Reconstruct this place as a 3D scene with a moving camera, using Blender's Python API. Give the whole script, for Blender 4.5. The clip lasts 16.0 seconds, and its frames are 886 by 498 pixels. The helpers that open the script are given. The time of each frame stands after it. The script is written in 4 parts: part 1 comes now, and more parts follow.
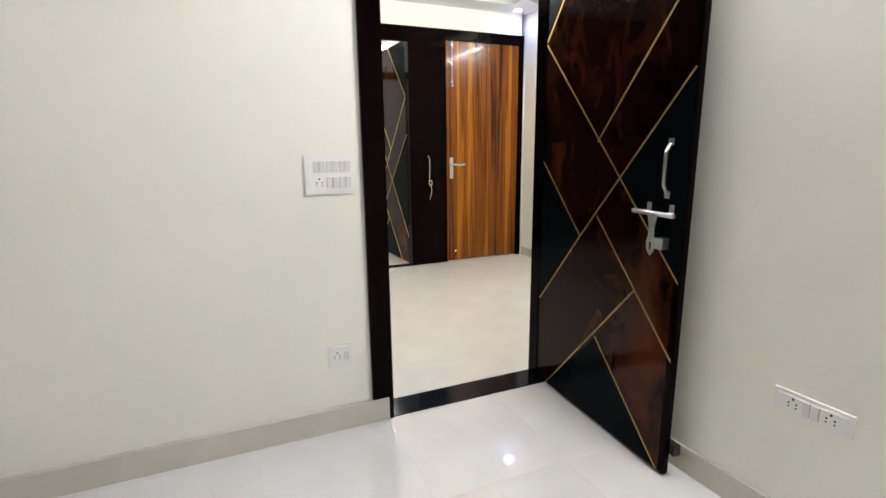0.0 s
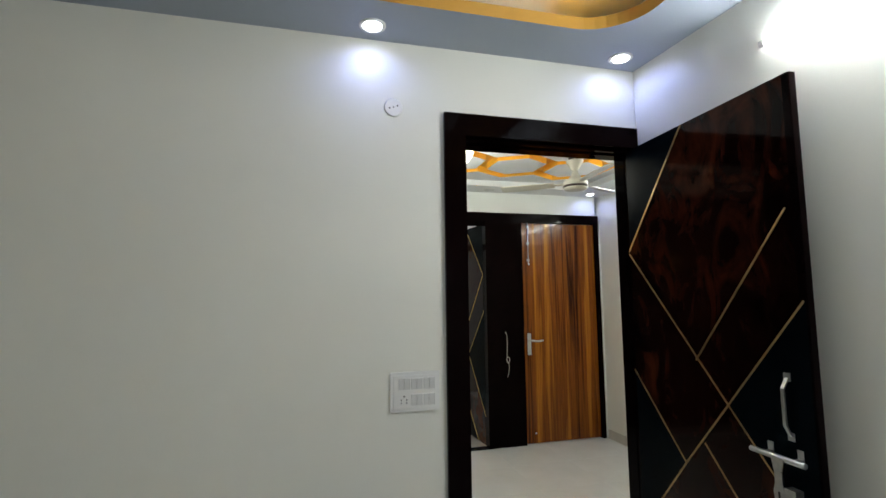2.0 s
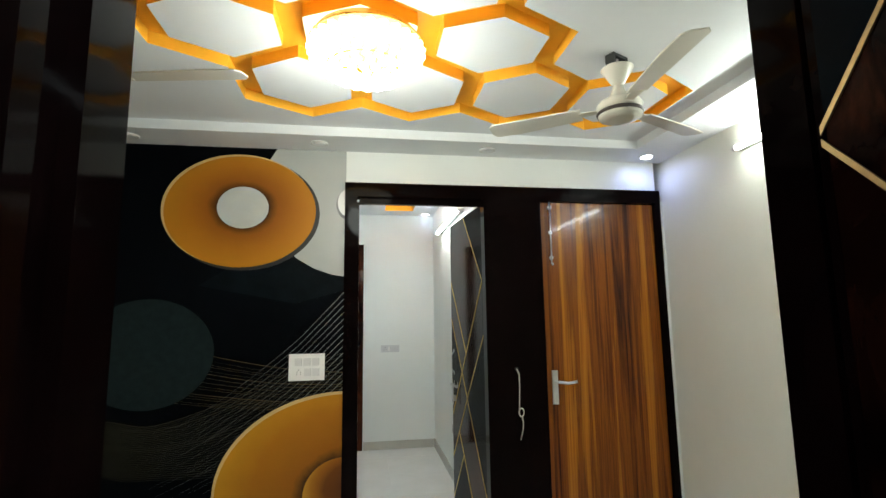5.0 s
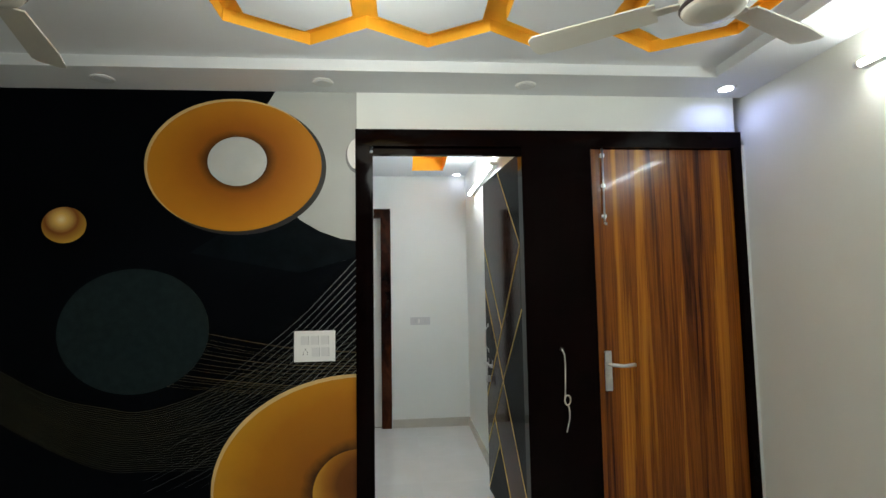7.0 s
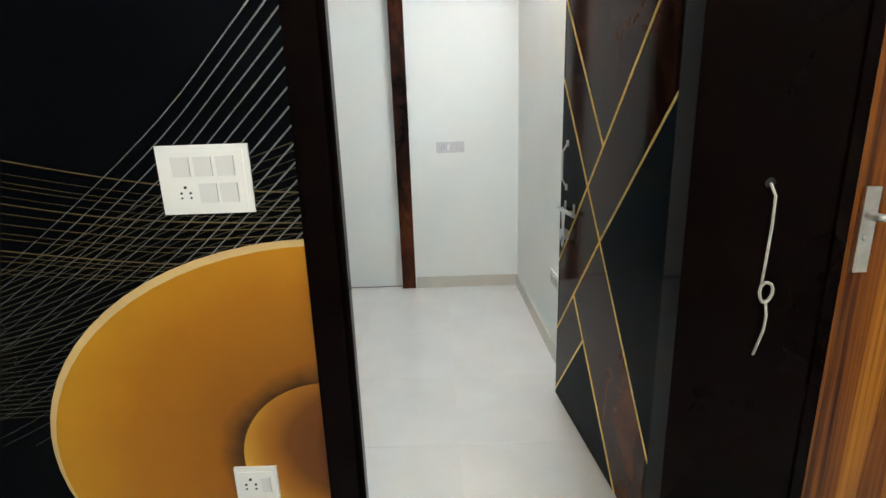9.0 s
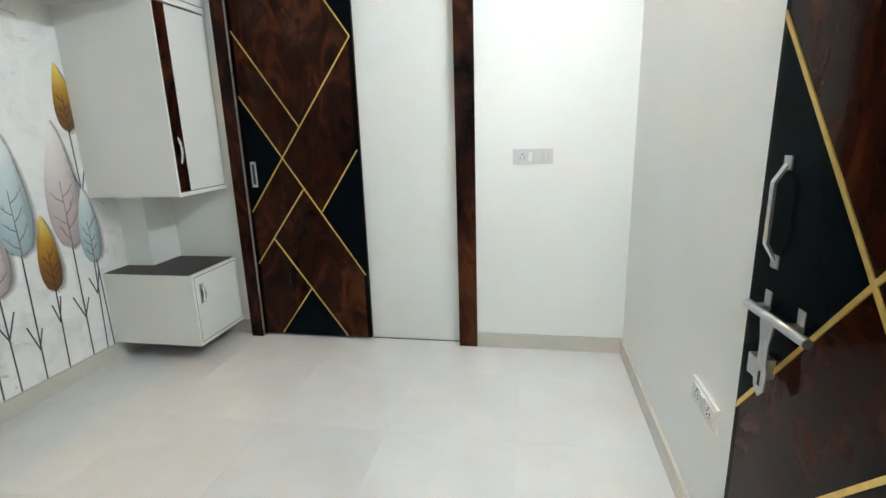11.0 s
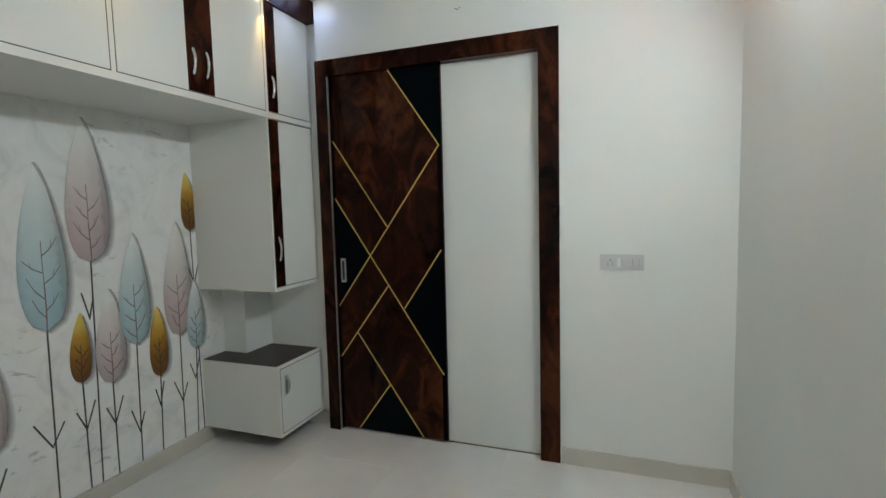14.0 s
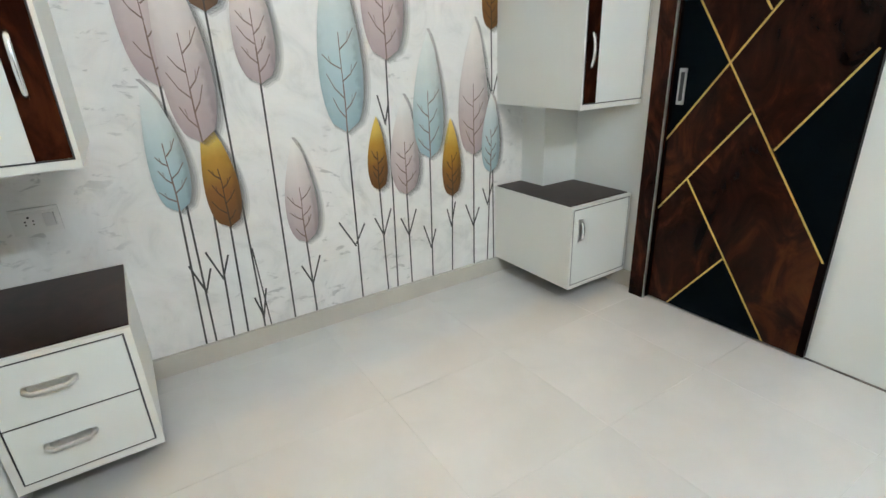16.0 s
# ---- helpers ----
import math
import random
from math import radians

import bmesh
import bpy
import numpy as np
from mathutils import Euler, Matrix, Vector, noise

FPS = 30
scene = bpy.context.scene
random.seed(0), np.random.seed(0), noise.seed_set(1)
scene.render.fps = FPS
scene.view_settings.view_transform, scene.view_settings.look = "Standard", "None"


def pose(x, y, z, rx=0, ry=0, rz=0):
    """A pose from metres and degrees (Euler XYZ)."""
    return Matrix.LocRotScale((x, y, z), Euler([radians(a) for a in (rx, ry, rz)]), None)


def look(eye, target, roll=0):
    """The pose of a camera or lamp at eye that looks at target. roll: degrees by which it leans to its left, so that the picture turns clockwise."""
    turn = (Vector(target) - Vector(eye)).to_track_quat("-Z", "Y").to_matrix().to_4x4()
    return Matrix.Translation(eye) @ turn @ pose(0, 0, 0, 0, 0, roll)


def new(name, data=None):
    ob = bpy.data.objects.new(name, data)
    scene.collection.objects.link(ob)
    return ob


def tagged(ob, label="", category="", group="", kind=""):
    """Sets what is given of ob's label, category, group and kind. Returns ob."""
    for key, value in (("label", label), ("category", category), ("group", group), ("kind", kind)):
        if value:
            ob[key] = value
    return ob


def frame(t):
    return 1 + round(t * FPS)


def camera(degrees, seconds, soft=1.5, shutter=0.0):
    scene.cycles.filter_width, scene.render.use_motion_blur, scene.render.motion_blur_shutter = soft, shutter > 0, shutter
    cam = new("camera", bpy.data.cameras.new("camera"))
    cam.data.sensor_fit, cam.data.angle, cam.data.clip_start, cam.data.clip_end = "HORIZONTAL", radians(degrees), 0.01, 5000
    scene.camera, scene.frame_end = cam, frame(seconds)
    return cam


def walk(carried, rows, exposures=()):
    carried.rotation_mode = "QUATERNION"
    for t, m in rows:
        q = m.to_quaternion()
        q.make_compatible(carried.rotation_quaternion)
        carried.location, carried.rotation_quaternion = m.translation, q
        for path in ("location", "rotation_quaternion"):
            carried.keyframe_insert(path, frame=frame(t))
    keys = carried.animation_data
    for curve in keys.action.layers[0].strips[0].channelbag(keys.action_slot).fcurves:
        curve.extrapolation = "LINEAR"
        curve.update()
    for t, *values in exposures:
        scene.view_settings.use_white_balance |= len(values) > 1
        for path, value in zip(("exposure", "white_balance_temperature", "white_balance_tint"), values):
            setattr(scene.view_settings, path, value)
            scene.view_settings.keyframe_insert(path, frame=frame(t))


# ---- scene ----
cam = camera(84.4, 16.0)
EXPOSURE = [(0, 1.02, 6700, 13), (0.5, 0.42, 6700, 12), (1.0, 0.23, 6550, 11), (2, -0.1, 6500, 7), (3.5, 0.08, 6700, 6), (4.5, 0.23, 6450, 4), (6.8, -0.2, 6300, 7), (7, -0.05, 6270, 7), (7.5, 0.47, 6240, 8),
            (8.7, 0.71, 6240, 8), (11, 1.10, 6180, 8), (11.5, 1.0, 6180, 8), (12.0, 0.42, 6180, 8), (12.5, 0.13, 6180, 8), (13.0, -0.18, 6180, 6), (13.5, -0.23, 6230, 6), (14.0, 0.16, 6270, 7), (14.5, 0.93, 6300, 8), (16, 1.20, 6300, 9)]
PATH = [
    (0, (0.699, -1.928, 1.186), (1.470, -0.129, 0.773), -0.6),
    (0.5, (0.657, -1.898, 1.253), (1.275, -0.014, 0.997), -0.1),
    (1, (0.661, -1.888, 1.343), (1.195, 0.038, 1.273), -0.0),
    (1.5, (0.663, -1.898, 1.407), (1.165, 0.036, 1.503), -0.2),
    (2, (0.664, -1.891, 1.442), (1.181, 0.031, 1.637), -0.7),
    (2.5, (0.78, -1.771, 1.392), (1.33, 0.142, 1.586), -1.2),
    (3, (1.014, -1.537, 1.38), (1.57, 0.376, 1.558), -1.1),
    (3.5, (1.188, -1.251, 1.363), (1.7, 0.675, 1.531), -0.9),
    (4, (1.329, -0.95, 1.374), (1.759, 0.996, 1.548), -0.9),
    (4.5, (1.471, -0.658, 1.394), (1.838, 1.294, 1.628), -1.0),
    (4.7, (1.504, -0.551, 1.41), (1.851, 1.4, 1.678), -1.0),
    (6.8, (1.668, -0.024, 1.492), (1.838, 1.953, 1.738), -0.8),
    (7, (1.667, 0.058, 1.441), (1.83, 2.046, 1.587), -1.0),
    (7.5, (1.659, 0.35, 1.342), (1.811, 2.342, 1.244), -1.2),
    (8, (1.717, 0.712, 1.281), (1.836, 2.688, 0.996), -1.4),
    (8.5, (1.745, 1.106, 1.251), (1.811, 3.057, 0.817), -1.7),
    (8.7, (1.737, 1.272, 1.251), (1.782, 3.212, 0.766), -1.8),
    (10.8, (1.811, 2.493, 1.187), (1.506, 4.399, 0.664), -1.8),
    (11, (1.826, 2.55, 1.226), (1.477, 4.46, 0.747), -1.7),
    (11.5, (1.834, 2.601, 1.297), (1.402, 4.527, 0.976), -1.6),
    (12, (1.841, 2.615, 1.372), (1.356, 4.55, 1.231), -1.3),
    (12.5, (1.858, 2.595, 1.444), (1.34, 4.527, 1.469), -1.3),
    (13, (1.858, 2.572, 1.509), (1.322, 4.495, 1.626), -1.3),
    (13.5, (1.862, 2.559, 1.47), (1.274, 4.47, 1.538), -1.5),
    (14, (1.834, 2.606, 1.357), (1.148, 4.478, 1.192), -1.4),
    (14.5, (1.818, 2.755, 1.222), (0.889, 4.485, 0.838), -1.3),
    (15, (1.704, 2.881, 1.17), (0.527, 4.392, 0.595), -1.8),
    (15.5, (1.558, 2.994, 1.122), (0.173, 4.266, 0.437), -2.3),
    (16, (1.511, 3.164, 1.148), (-0.067, 4.155, 0.420), -2.4),
]
walk(cam, [(t, look(eye, target, roll)) for t, eye, target, roll in PATH], EXPOSURE)

# ---------------------------------------------------------------- world and light
world = bpy.data.worlds.new("world")
scene.world = world
world.use_nodes = True
world.node_tree.nodes["Background"].inputs[0].default_value = (0.6, 0.7, 0.9, 1)
world.node_tree.nodes["Background"].inputs[1].default_value = 0.02

COOL = (0.32, 0.40, 1.0)


def lamp_spot(x, y, z, watts, colour=COOL, degrees=178, blend=0.7, size=0.04):
    data = bpy.data.lights.new("downlight_beam", "SPOT")
    data.energy, data.color, data.spot_size, data.spot_blend, data.shadow_soft_size = watts, colour, radians(degrees), blend, size
    ob = new("downlight_beam", data)
    ob.matrix_world = pose(x, y, z)
    return ob


def lamp_point(x, y, z, watts, colour, size):
    data = bpy.data.lights.new("bulb_glow", "POINT")
    data.energy, data.color, data.shadow_soft_size = watts, colour, size
    ob = new("bulb_glow", data)
    ob.matrix_world = pose(x, y, z)
    return ob


# room with the patterned open door
lamp_spot(0.875, -0.107, 2.466, 3.6)
lamp_spot(1.965, -0.105, 2.466, 3.8)
# hall
lamp_point(1.548, 1.42, 2.27, 26, (0.94, 0.97, 0.90), 0.15)
lamp_spot(3.42, 2.50, 2.461, 4)
# room with the leaf mural
lamp_spot(0.145, 5.03, 2.574, 1.0)
lamp_spot(2.235, 5.06, 2.574, 0.4)

# ---------------------------------------------------------------- materials
def nodes_of(name):
    m = bpy.data.materials.new(name)
    m.use_nodes = True
    nt = m.node_tree
    return m, nt, nt.nodes["Principled BSDF"]


def add(nt, kind, **values):
    n = nt.nodes.new(kind)
    for k, v in values.items():
        n.inputs[k.replace("_", " ")].default_value = v
    return n


def ramp(nt, fac, *stops):
    r = nt.nodes.new("ShaderNodeValToRGB")
    while len(r.color_ramp.elements) < len(stops):
        r.color_ramp.elements.new(0.5)
    for e, (p, c) in zip(r.color_ramp.elements, stops):
        e.position, e.color = p, (*c, 1)
    nt.links.new(fac, r.inputs[0])
    return r.outputs[0]


def coords(nt, scale=(1, 1, 1), space="Object"):
    tc = nt.nodes.new("ShaderNodeTexCoord")
    mp = nt.nodes.new("ShaderNodeMapping")
    mp.inputs["Scale"].default_value = scale
    nt.links.new(tc.outputs[space], mp.inputs["Vector"])
    return mp.outputs[0]


def noise_tex(nt, vec, scale, detail=4, rough=0.55, distortion=0.0):
    n = nt.nodes.new("ShaderNodeTexNoise")
    n.inputs["Scale"].default_value, n.inputs["Detail"].default_value = scale, detail
    n.inputs["Roughness"].default_value, n.inputs["Distortion"].default_value = rough, distortion
    nt.links.new(vec, n.inputs["Vector"])
    return n.outputs["Fac"]


def bump(nt, bsdf, height, strength=0.1, distance=0.002):
    b = nt.nodes.new("ShaderNodeBump")
    b.inputs["Strength"].default_value, b.inputs["Distance"].default_value = strength, distance
    nt.links.new(height, b.inputs["Height"])
    nt.links.new(b.outputs[0], bsdf.inputs["Normal"])


def paint(name, c, rough=0.55, vary=0.06, scale=2.5, grain=120, bumps=0.12, coat=0.0, ior=1.5):
    m, nt, b = nodes_of(name)
    v = coords(nt)
    lo, hi = tuple(x * (1 - vary) for x in c), tuple(min(1, x * (1 + vary * 0.6)) for x in c)
    nt.links.new(ramp(nt, noise_tex(nt, v, scale, 6), (0.3, lo), (0.7, hi)), b.inputs["Base Color"])
    b.inputs["Roughness"].default_value = rough
    b.inputs["Coat Weight"].default_value = coat
    b.inputs["IOR"].default_value = ior
    b.inputs["Coat Roughness"].default_value = 0.06
    bump(nt, b, noise_tex(nt, v, grain, 3), bumps)
    return m


def metal(name, c, rough=0.25):
    m, nt, b = nodes_of(name)
    v = coords(nt)
    b.inputs["Metallic"].default_value = 1
    nt.links.new(ramp(nt, noise_tex(nt, v, 60, 4), (0.3, tuple(x * 0.8 for x in c)), (0.7, c)), b.inputs["Base Color"])
    r = nt.nodes.new("ShaderNodeMapRange")
    r.inputs["To Min"].default_value, r.inputs["To Max"].default_value = rough * 0.7, rough * 1.4
    nt.links.new(noise_tex(nt, v, 25, 4), r.inputs["Value"])
    nt.links.new(r.outputs[0], b.inputs["Roughness"])
    return m


def glow(name, c, strength):
    m, nt, b = nodes_of(name)
    b.inputs["Base Color"].default_value = (0.8, 0.8, 0.8, 1)
    b.inputs["Emission Color"].default_value = (*c, 1)
    b.inputs["Emission Strength"].default_value = strength
    return m


WALL = paint("cream_wall_paint", (0.79, 0.775, 0.705), 0.42, 0.035, 1.6, 90, 0.10)
WALL_C = paint("white_wall_paint", (0.775, 0.79, 0.765), 0.42, 0.035, 1.6, 90, 0.10)
CEIL = paint("white_ceiling_paint", (0.72, 0.73, 0.74), 0.6, 0.03, 2.0, 110, 0.08)
CEIL_GREY = paint("blue_grey_ceiling_paint", (0.36, 0.40, 0.46), 0.55, 0.04, 2.0, 110, 0.08)
ORANGE = paint("orange_groove_paint", (0.92, 0.46, 0.03), 0.45, 0.10, 5, 80, 0.1)
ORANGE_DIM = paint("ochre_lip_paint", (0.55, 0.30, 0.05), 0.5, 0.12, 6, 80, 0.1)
SKIRT = paint("beige_skirting_tile", (0.56, 0.53, 0.47), 0.22, 0.06, 6, 60, 0.05)
BLACK = paint("black_brown_lacquer", (0.0030, 0.0012, 0.0012), 0.07, 0.4, 5, 45, 0.025, ior=1.115)
BLACK_PANEL = paint("blue_black_laminate", (0.0018, 0.0036, 0.0052), 0.22, 0.3, 5, 60, 0.05, ior=1.09)
WHITE_LAM = paint("white_gloss_laminate", (0.78, 0.80, 0.77), 0.07, 0.02, 1.5, 40, 0.008, coat=0.2)
WHITE_CARCASS = paint("off_white_carcass_board", (0.76, 0.76, 0.72), 0.35, 0.03, 2, 60, 0.04)
PLASTIC = paint("white_switch_plastic", (0.80, 0.79, 0.77), 0.25, 0.02, 10, 60, 0.02)
GREY_PLASTIC = paint("silver_grey_plastic", (0.60, 0.60, 0.61), 0.3, 0.04, 10, 60, 0.02)
KEY_PLASTIC = paint("switch_rocker_plastic", (0.70, 0.69, 0.68), 0.25, 0.03, 10, 60, 0.02)
HOLE = paint("black_socket_hole", (0.012, 0.012, 0.012), 0.6, 0.1)
GROOVE = paint("grey_switch_gap", (0.37, 0.36, 0.355), 0.5, 0.1)
GAP = paint("dark_shadow_gap_edge_band", (0.035, 0.035, 0.04), 0.5, 0.1)
GRANITE = paint("black_granite", (0.006, 0.008, 0.012), 0.10, 0.5, 90, 150, 0.03, ior=1.3)
STEEL = metal("satin_steel", (0.68, 0.68, 0.67), 0.30)
CHROME = metal("bright_chrome", (0.85, 0.85, 0.85), 0.24)
GOLD = metal("brass_inlay_strip", (0.86, 0.62, 0.19), 0.42)
# darker copy of the brass strip: shade on the first leaf, held in the colour
GOLD_SHADED = metal("shaded_brass_strip", (0.56, 0.38, 0.17), 0.38)
GROUT = paint("pale_grout", (0.64, 0.63, 0.60), 0.7, 0.1, 20)
STRING = paint("white_string", (0.62, 0.58, 0.50), 0.8, 0.15, 60)
FAN_WHITE = paint("ivory_fan_enamel", (0.70, 0.67, 0.58), 0.25, 0.03, 6)
FAN_BROWN = paint("dark_fan_ring", (0.05, 0.035, 0.03), 0.4, 0.1)
DOWN_GLOW = glow("downlight_lens", (0.88, 0.93, 1.0), 14)
DOWN_OFF = paint("frosted_lens_off", (0.62, 0.63, 0.64), 0.35, 0.02)
TUBE_GLOW = glow("tube_diffuser", (0.90, 0.97, 1.0), 138)
TUBE_FIRST = glow("tube_diffuser_first_room", (0.92, 0.97, 1.0), 200)
TUBE_HALL = glow("tube_diffuser_hall", (0.95, 1.0, 0.93), 88)
STRIP_GLOW = glow("amber_led_strip", (1.0, 0.50, 0.07), 16)
MINI_GLOW = glow("warm_spot_lens", (1.0, 0.78, 0.40), 25)


def burl(name, dark, mid, light, rough=0.13):
    m, nt, b = nodes_of(name)
    v = coords(nt, (1.0, 1.0, 0.55))
    f = noise_tex(nt, v, 6.5, 9, 0.62, 1.6)
    big = noise_tex(nt, v, 2.2, 4, 0.5, 0.8)
    mx = nt.nodes.new("ShaderNodeMix")
    mx.inputs["Factor"].default_value = 0.45
    nt.links.new(f, mx.inputs["A"])
    nt.links.new(big, mx.inputs["B"])
    c = ramp(nt, mx.outputs[0], (0.38, dark), (0.50, mid), (0.68, light))
    nt.links.new(c, b.inputs["Base Color"])
    b.inputs["Roughness"].default_value = rough
    b.inputs["IOR"].default_value = 1.19
    b.inputs["Coat Weight"].default_value, b.inputs["Coat Roughness"].default_value = (0.03, 0.04) if rough < 0.3 else (0.0, 0.3)
    bump(nt, b, f, 0.03, 0.001)
    return m


BURL = burl("burl_veneer_gloss", (0.0022, 0.0010, 0.0008), (0.022, 0.0062, 0.0032), (0.108, 0.031, 0.011), 0.08)
# darker copy of the burl veneer, with the first leaf's shade in its colour
BURL_SHADED = burl("shaded_burl_veneer_gloss", (0.0014, 0.0006, 0.0005), (0.0105, 0.0030, 0.0018), (0.070, 0.018, 0.007), 0.08)
BURL_DARK = burl("dark_frame_veneer", (0.0022, 0.0010, 0.0008), (0.018, 0.0052, 0.0030), (0.092, 0.026, 0.010), 0.10)
BURL_SATIN = burl("satin_cornice_veneer", (0.0022, 0.0010, 0.0008), (0.018, 0.0052, 0.0030), (0.092, 0.026, 0.010), 0.38)
TOP_BROWN = burl("dark_brown_top_laminate", (0.011, 0.0052, 0.0042), (0.024, 0.0108, 0.0085), (0.042, 0.020, 0.015), 0.28)


def zebra():
    m, nt, b = nodes_of("zebrano_laminate")
    v = coords(nt, (1, 1, 0.022))
    f = noise_tex(nt, v, 11.5, 6, 0.58, 0.8)
    w = coords(nt, (1, 1, 0.012))
    f2 = noise_tex(nt, w, 105, 4, 0.6)
    mx = nt.nodes.new("ShaderNodeMix")
    mx.inputs["Factor"].default_value = 0.20
    nt.links.new(f, mx.inputs["A"])
    nt.links.new(f2, mx.inputs["B"])
    c = ramp(nt, mx.outputs[0], (0.37, (0.028, 0.0072, 0.0022)), (0.44, (0.106, 0.027, 0.004)), (0.50, (0.215, 0.061, 0.006)), (0.545, (0.130, 0.034, 0.0045)), (0.585, (0.275, 0.090, 0.008)), (0.66, (0.39, 0.145, 0.012)))
    nt.links.new(c, b.inputs["Base Color"])
    b.inputs["Roughness"].default_value = 0.24
    b.inputs["IOR"].default_value = 1.28
    b.inputs["Coat Weight"].default_value, b.inputs["Coat Roughness"].default_value = 0.16, 0.06
    bump(nt, b, f2, 0.08, 0.001)
    return m


ZEBRA = zebra()


def tile_material():
    m, nt, b = nodes_of("cream_vitrified_tile")
    v = coords(nt)
    info = nt.nodes.new("ShaderNodeObjectInfo")
    f = noise_tex(nt, v, 3.0, 8, 0.6, 0.6)
    base = ramp(nt, f, (0.32, (0.665, 0.657, 0.637)), (0.68, (0.725, 0.717, 0.70)))
    hsv = nt.nodes.new("ShaderNodeHueSaturation")
    r = nt.nodes.new("ShaderNodeMapRange")
    r.inputs["To Min"].default_value, r.inputs["To Max"].default_value = 0.99, 1.01
    nt.links.new(info.outputs["Random"], r.inputs["Value"])
    nt.links.new(r.outputs[0], hsv.inputs["Value"])
    nt.links.new(base, hsv.inputs["Color"])
    nt.links.new(hsv.outputs[0], b.inputs["Base Color"])
    b.inputs["Roughness"].default_value = 0.055
    b.inputs["Specular IOR Level"].default_value = 1.0
    bump(nt, b, noise_tex(nt, v, 5, 2), 0.012, 0.002)
    return m


TILE = tile_material()


def marble_paper():
    m, nt, b = nodes_of("white_marble_wallpaper")
    v = coords(nt)
    f = noise_tex(nt, v, 3.2, 10, 0.65, 2.2)
    base = ramp(nt, f, (0.30, (0.66, 0.66, 0.65)), (0.46, (0.78, 0.775, 0.76)), (0.60, (0.82, 0.815, 0.80)))
    vein = noise_tex(nt, coords(nt, (1, 1, 2.2)), 11.0, 6, 0.62, 0.8)
    patch = noise_tex(nt, v, 1.7, 2)
    both = nt.nodes.new("ShaderNodeMath")
    both.operation = "MULTIPLY"
    nt.links.new(ramp(nt, vein, (0.585, (0, 0, 0)), (0.66, (0.65, 0.65, 0.65))), both.inputs[0])
    nt.links.new(ramp(nt, patch, (0.42, (0, 0, 0)), (0.58, (1, 1, 1))), both.inputs[1])
    mask = both.outputs[0]
    mx = nt.nodes.new("ShaderNodeMix")
    mx.data_type = "RGBA"
    nt.links.new(mask, mx.inputs["Factor"])
    nt.links.new(base, mx.inputs["A"])
    mx.inputs["B"].default_value = (0.40, 0.40, 0.40, 1)
    nt.links.new(mx.outputs["Result"], b.inputs["Base Color"])
    b.inputs["Roughness"].default_value = 0.5
    bump(nt, b, noise_tex(nt, v, 60, 3), 0.08)
    return m


MARBLE = marble_paper()


def print_grad(name, *stops, axis="Z", rough=0.45):
    """A printed colour that runs across the shape it is printed on."""
    m, nt, b = nodes_of(name)
    tc = nt.nodes.new("ShaderNodeTexCoord")
    sp = nt.nodes.new("ShaderNodeSeparateXYZ")
    nt.links.new(tc.outputs["Generated"], sp.inputs[0])
    v = coords(nt)
    n = noise_tex(nt, v, 14, 5)
    ma = nt.nodes.new("ShaderNodeMath")
    ma.operation = "MULTIPLY_ADD"
    ma.inputs[1].default_value = 0.14
    nt.links.new(n, ma.inputs[0])
    nt.links.new(sp.outputs[axis], ma.inputs[2])
    side = nt.nodes.new("ShaderNodeMath")
    side.operation = "MULTIPLY_ADD"
    side.inputs[1].default_value = 0.22
    nt.links.new(noise_tex(nt, v, 30, 4), side.inputs[0])
    nt.links.new(sp.outputs["Y"], side.inputs[2])
    mx = nt.nodes.new("ShaderNodeMix")
    mx.data_type, mx.blend_type = "RGBA", "MULTIPLY"
    mx.inputs["Factor"].default_value = 1.0
    nt.links.new(ramp(nt, ma.outputs[0], *stops), mx.inputs["A"])
    nt.links.new(ramp(nt, side.outputs[0], (0.08, (0.80, 0.80, 0.80)), (0.30, (0.98, 0.98, 0.98)), (0.62, (1.0, 1.0, 1.0)), (0.90, (0.86, 0.86, 0.86)), (1.0, (0.62, 0.61, 0.61))), mx.inputs["B"])
    nt.links.new(mx.outputs["Result"], b.inputs["Base Color"])
    b.inputs["Roughness"].default_value = rough
    return m


def veil(name, c, share):
    """A thin tint printed over the paper, which shows through."""
    m, nt, b = nodes_of(name)
    b.inputs["Base Color"].default_value = (*c, 1)
    b.inputs["Roughness"].default_value = 0.6
    b.inputs["Alpha"].default_value = share
    return m


PINK = print_grad("printed_pink_grey", (0.05, (0.40, 0.315, 0.325)), (0.42, (0.56, 0.47, 0.465)), (0.72, (0.70, 0.635, 0.61)), (1.0, (0.83, 0.81, 0.78)))
TEAL = print_grad("printed_pale_teal", (0.05, (0.30, 0.425, 0.475)), (0.42, (0.44, 0.575, 0.605)), (0.72, (0.59, 0.67, 0.67)), (1.0, (0.80, 0.82, 0.80)))
GILT = print_grad("printed_gold", (0.05, (0.105, 0.040, 0.007)), (0.42, (0.22, 0.092, 0.011)), (0.70, (0.44, 0.24, 0.024)), (1.0, (0.82, 0.60, 0.13)))
WISP = paint("printed_grey_tip", (0.46, 0.44, 0.43), 0.5, 0.15, 30)
VEIN = paint("printed_brown_vein", (0.20, 0.135, 0.115), 0.5, 0.2, 30)
SHADE = veil("printed_soft_grey_edge", (0.20, 0.19, 0.20), 0.17)
VEIN_DARK = paint("printed_dark_vein", (0.06, 0.028, 0.008), 0.5, 0.2, 30)
STEM = paint("printed_black_stem", (0.058, 0.059, 0.058), 0.5, 0.3, 30)
NAVY = paint("printed_blue_black", (0.0018, 0.0023, 0.0034), 0.42, 0.5, 1.6, 200, 0.05, ior=1.10)
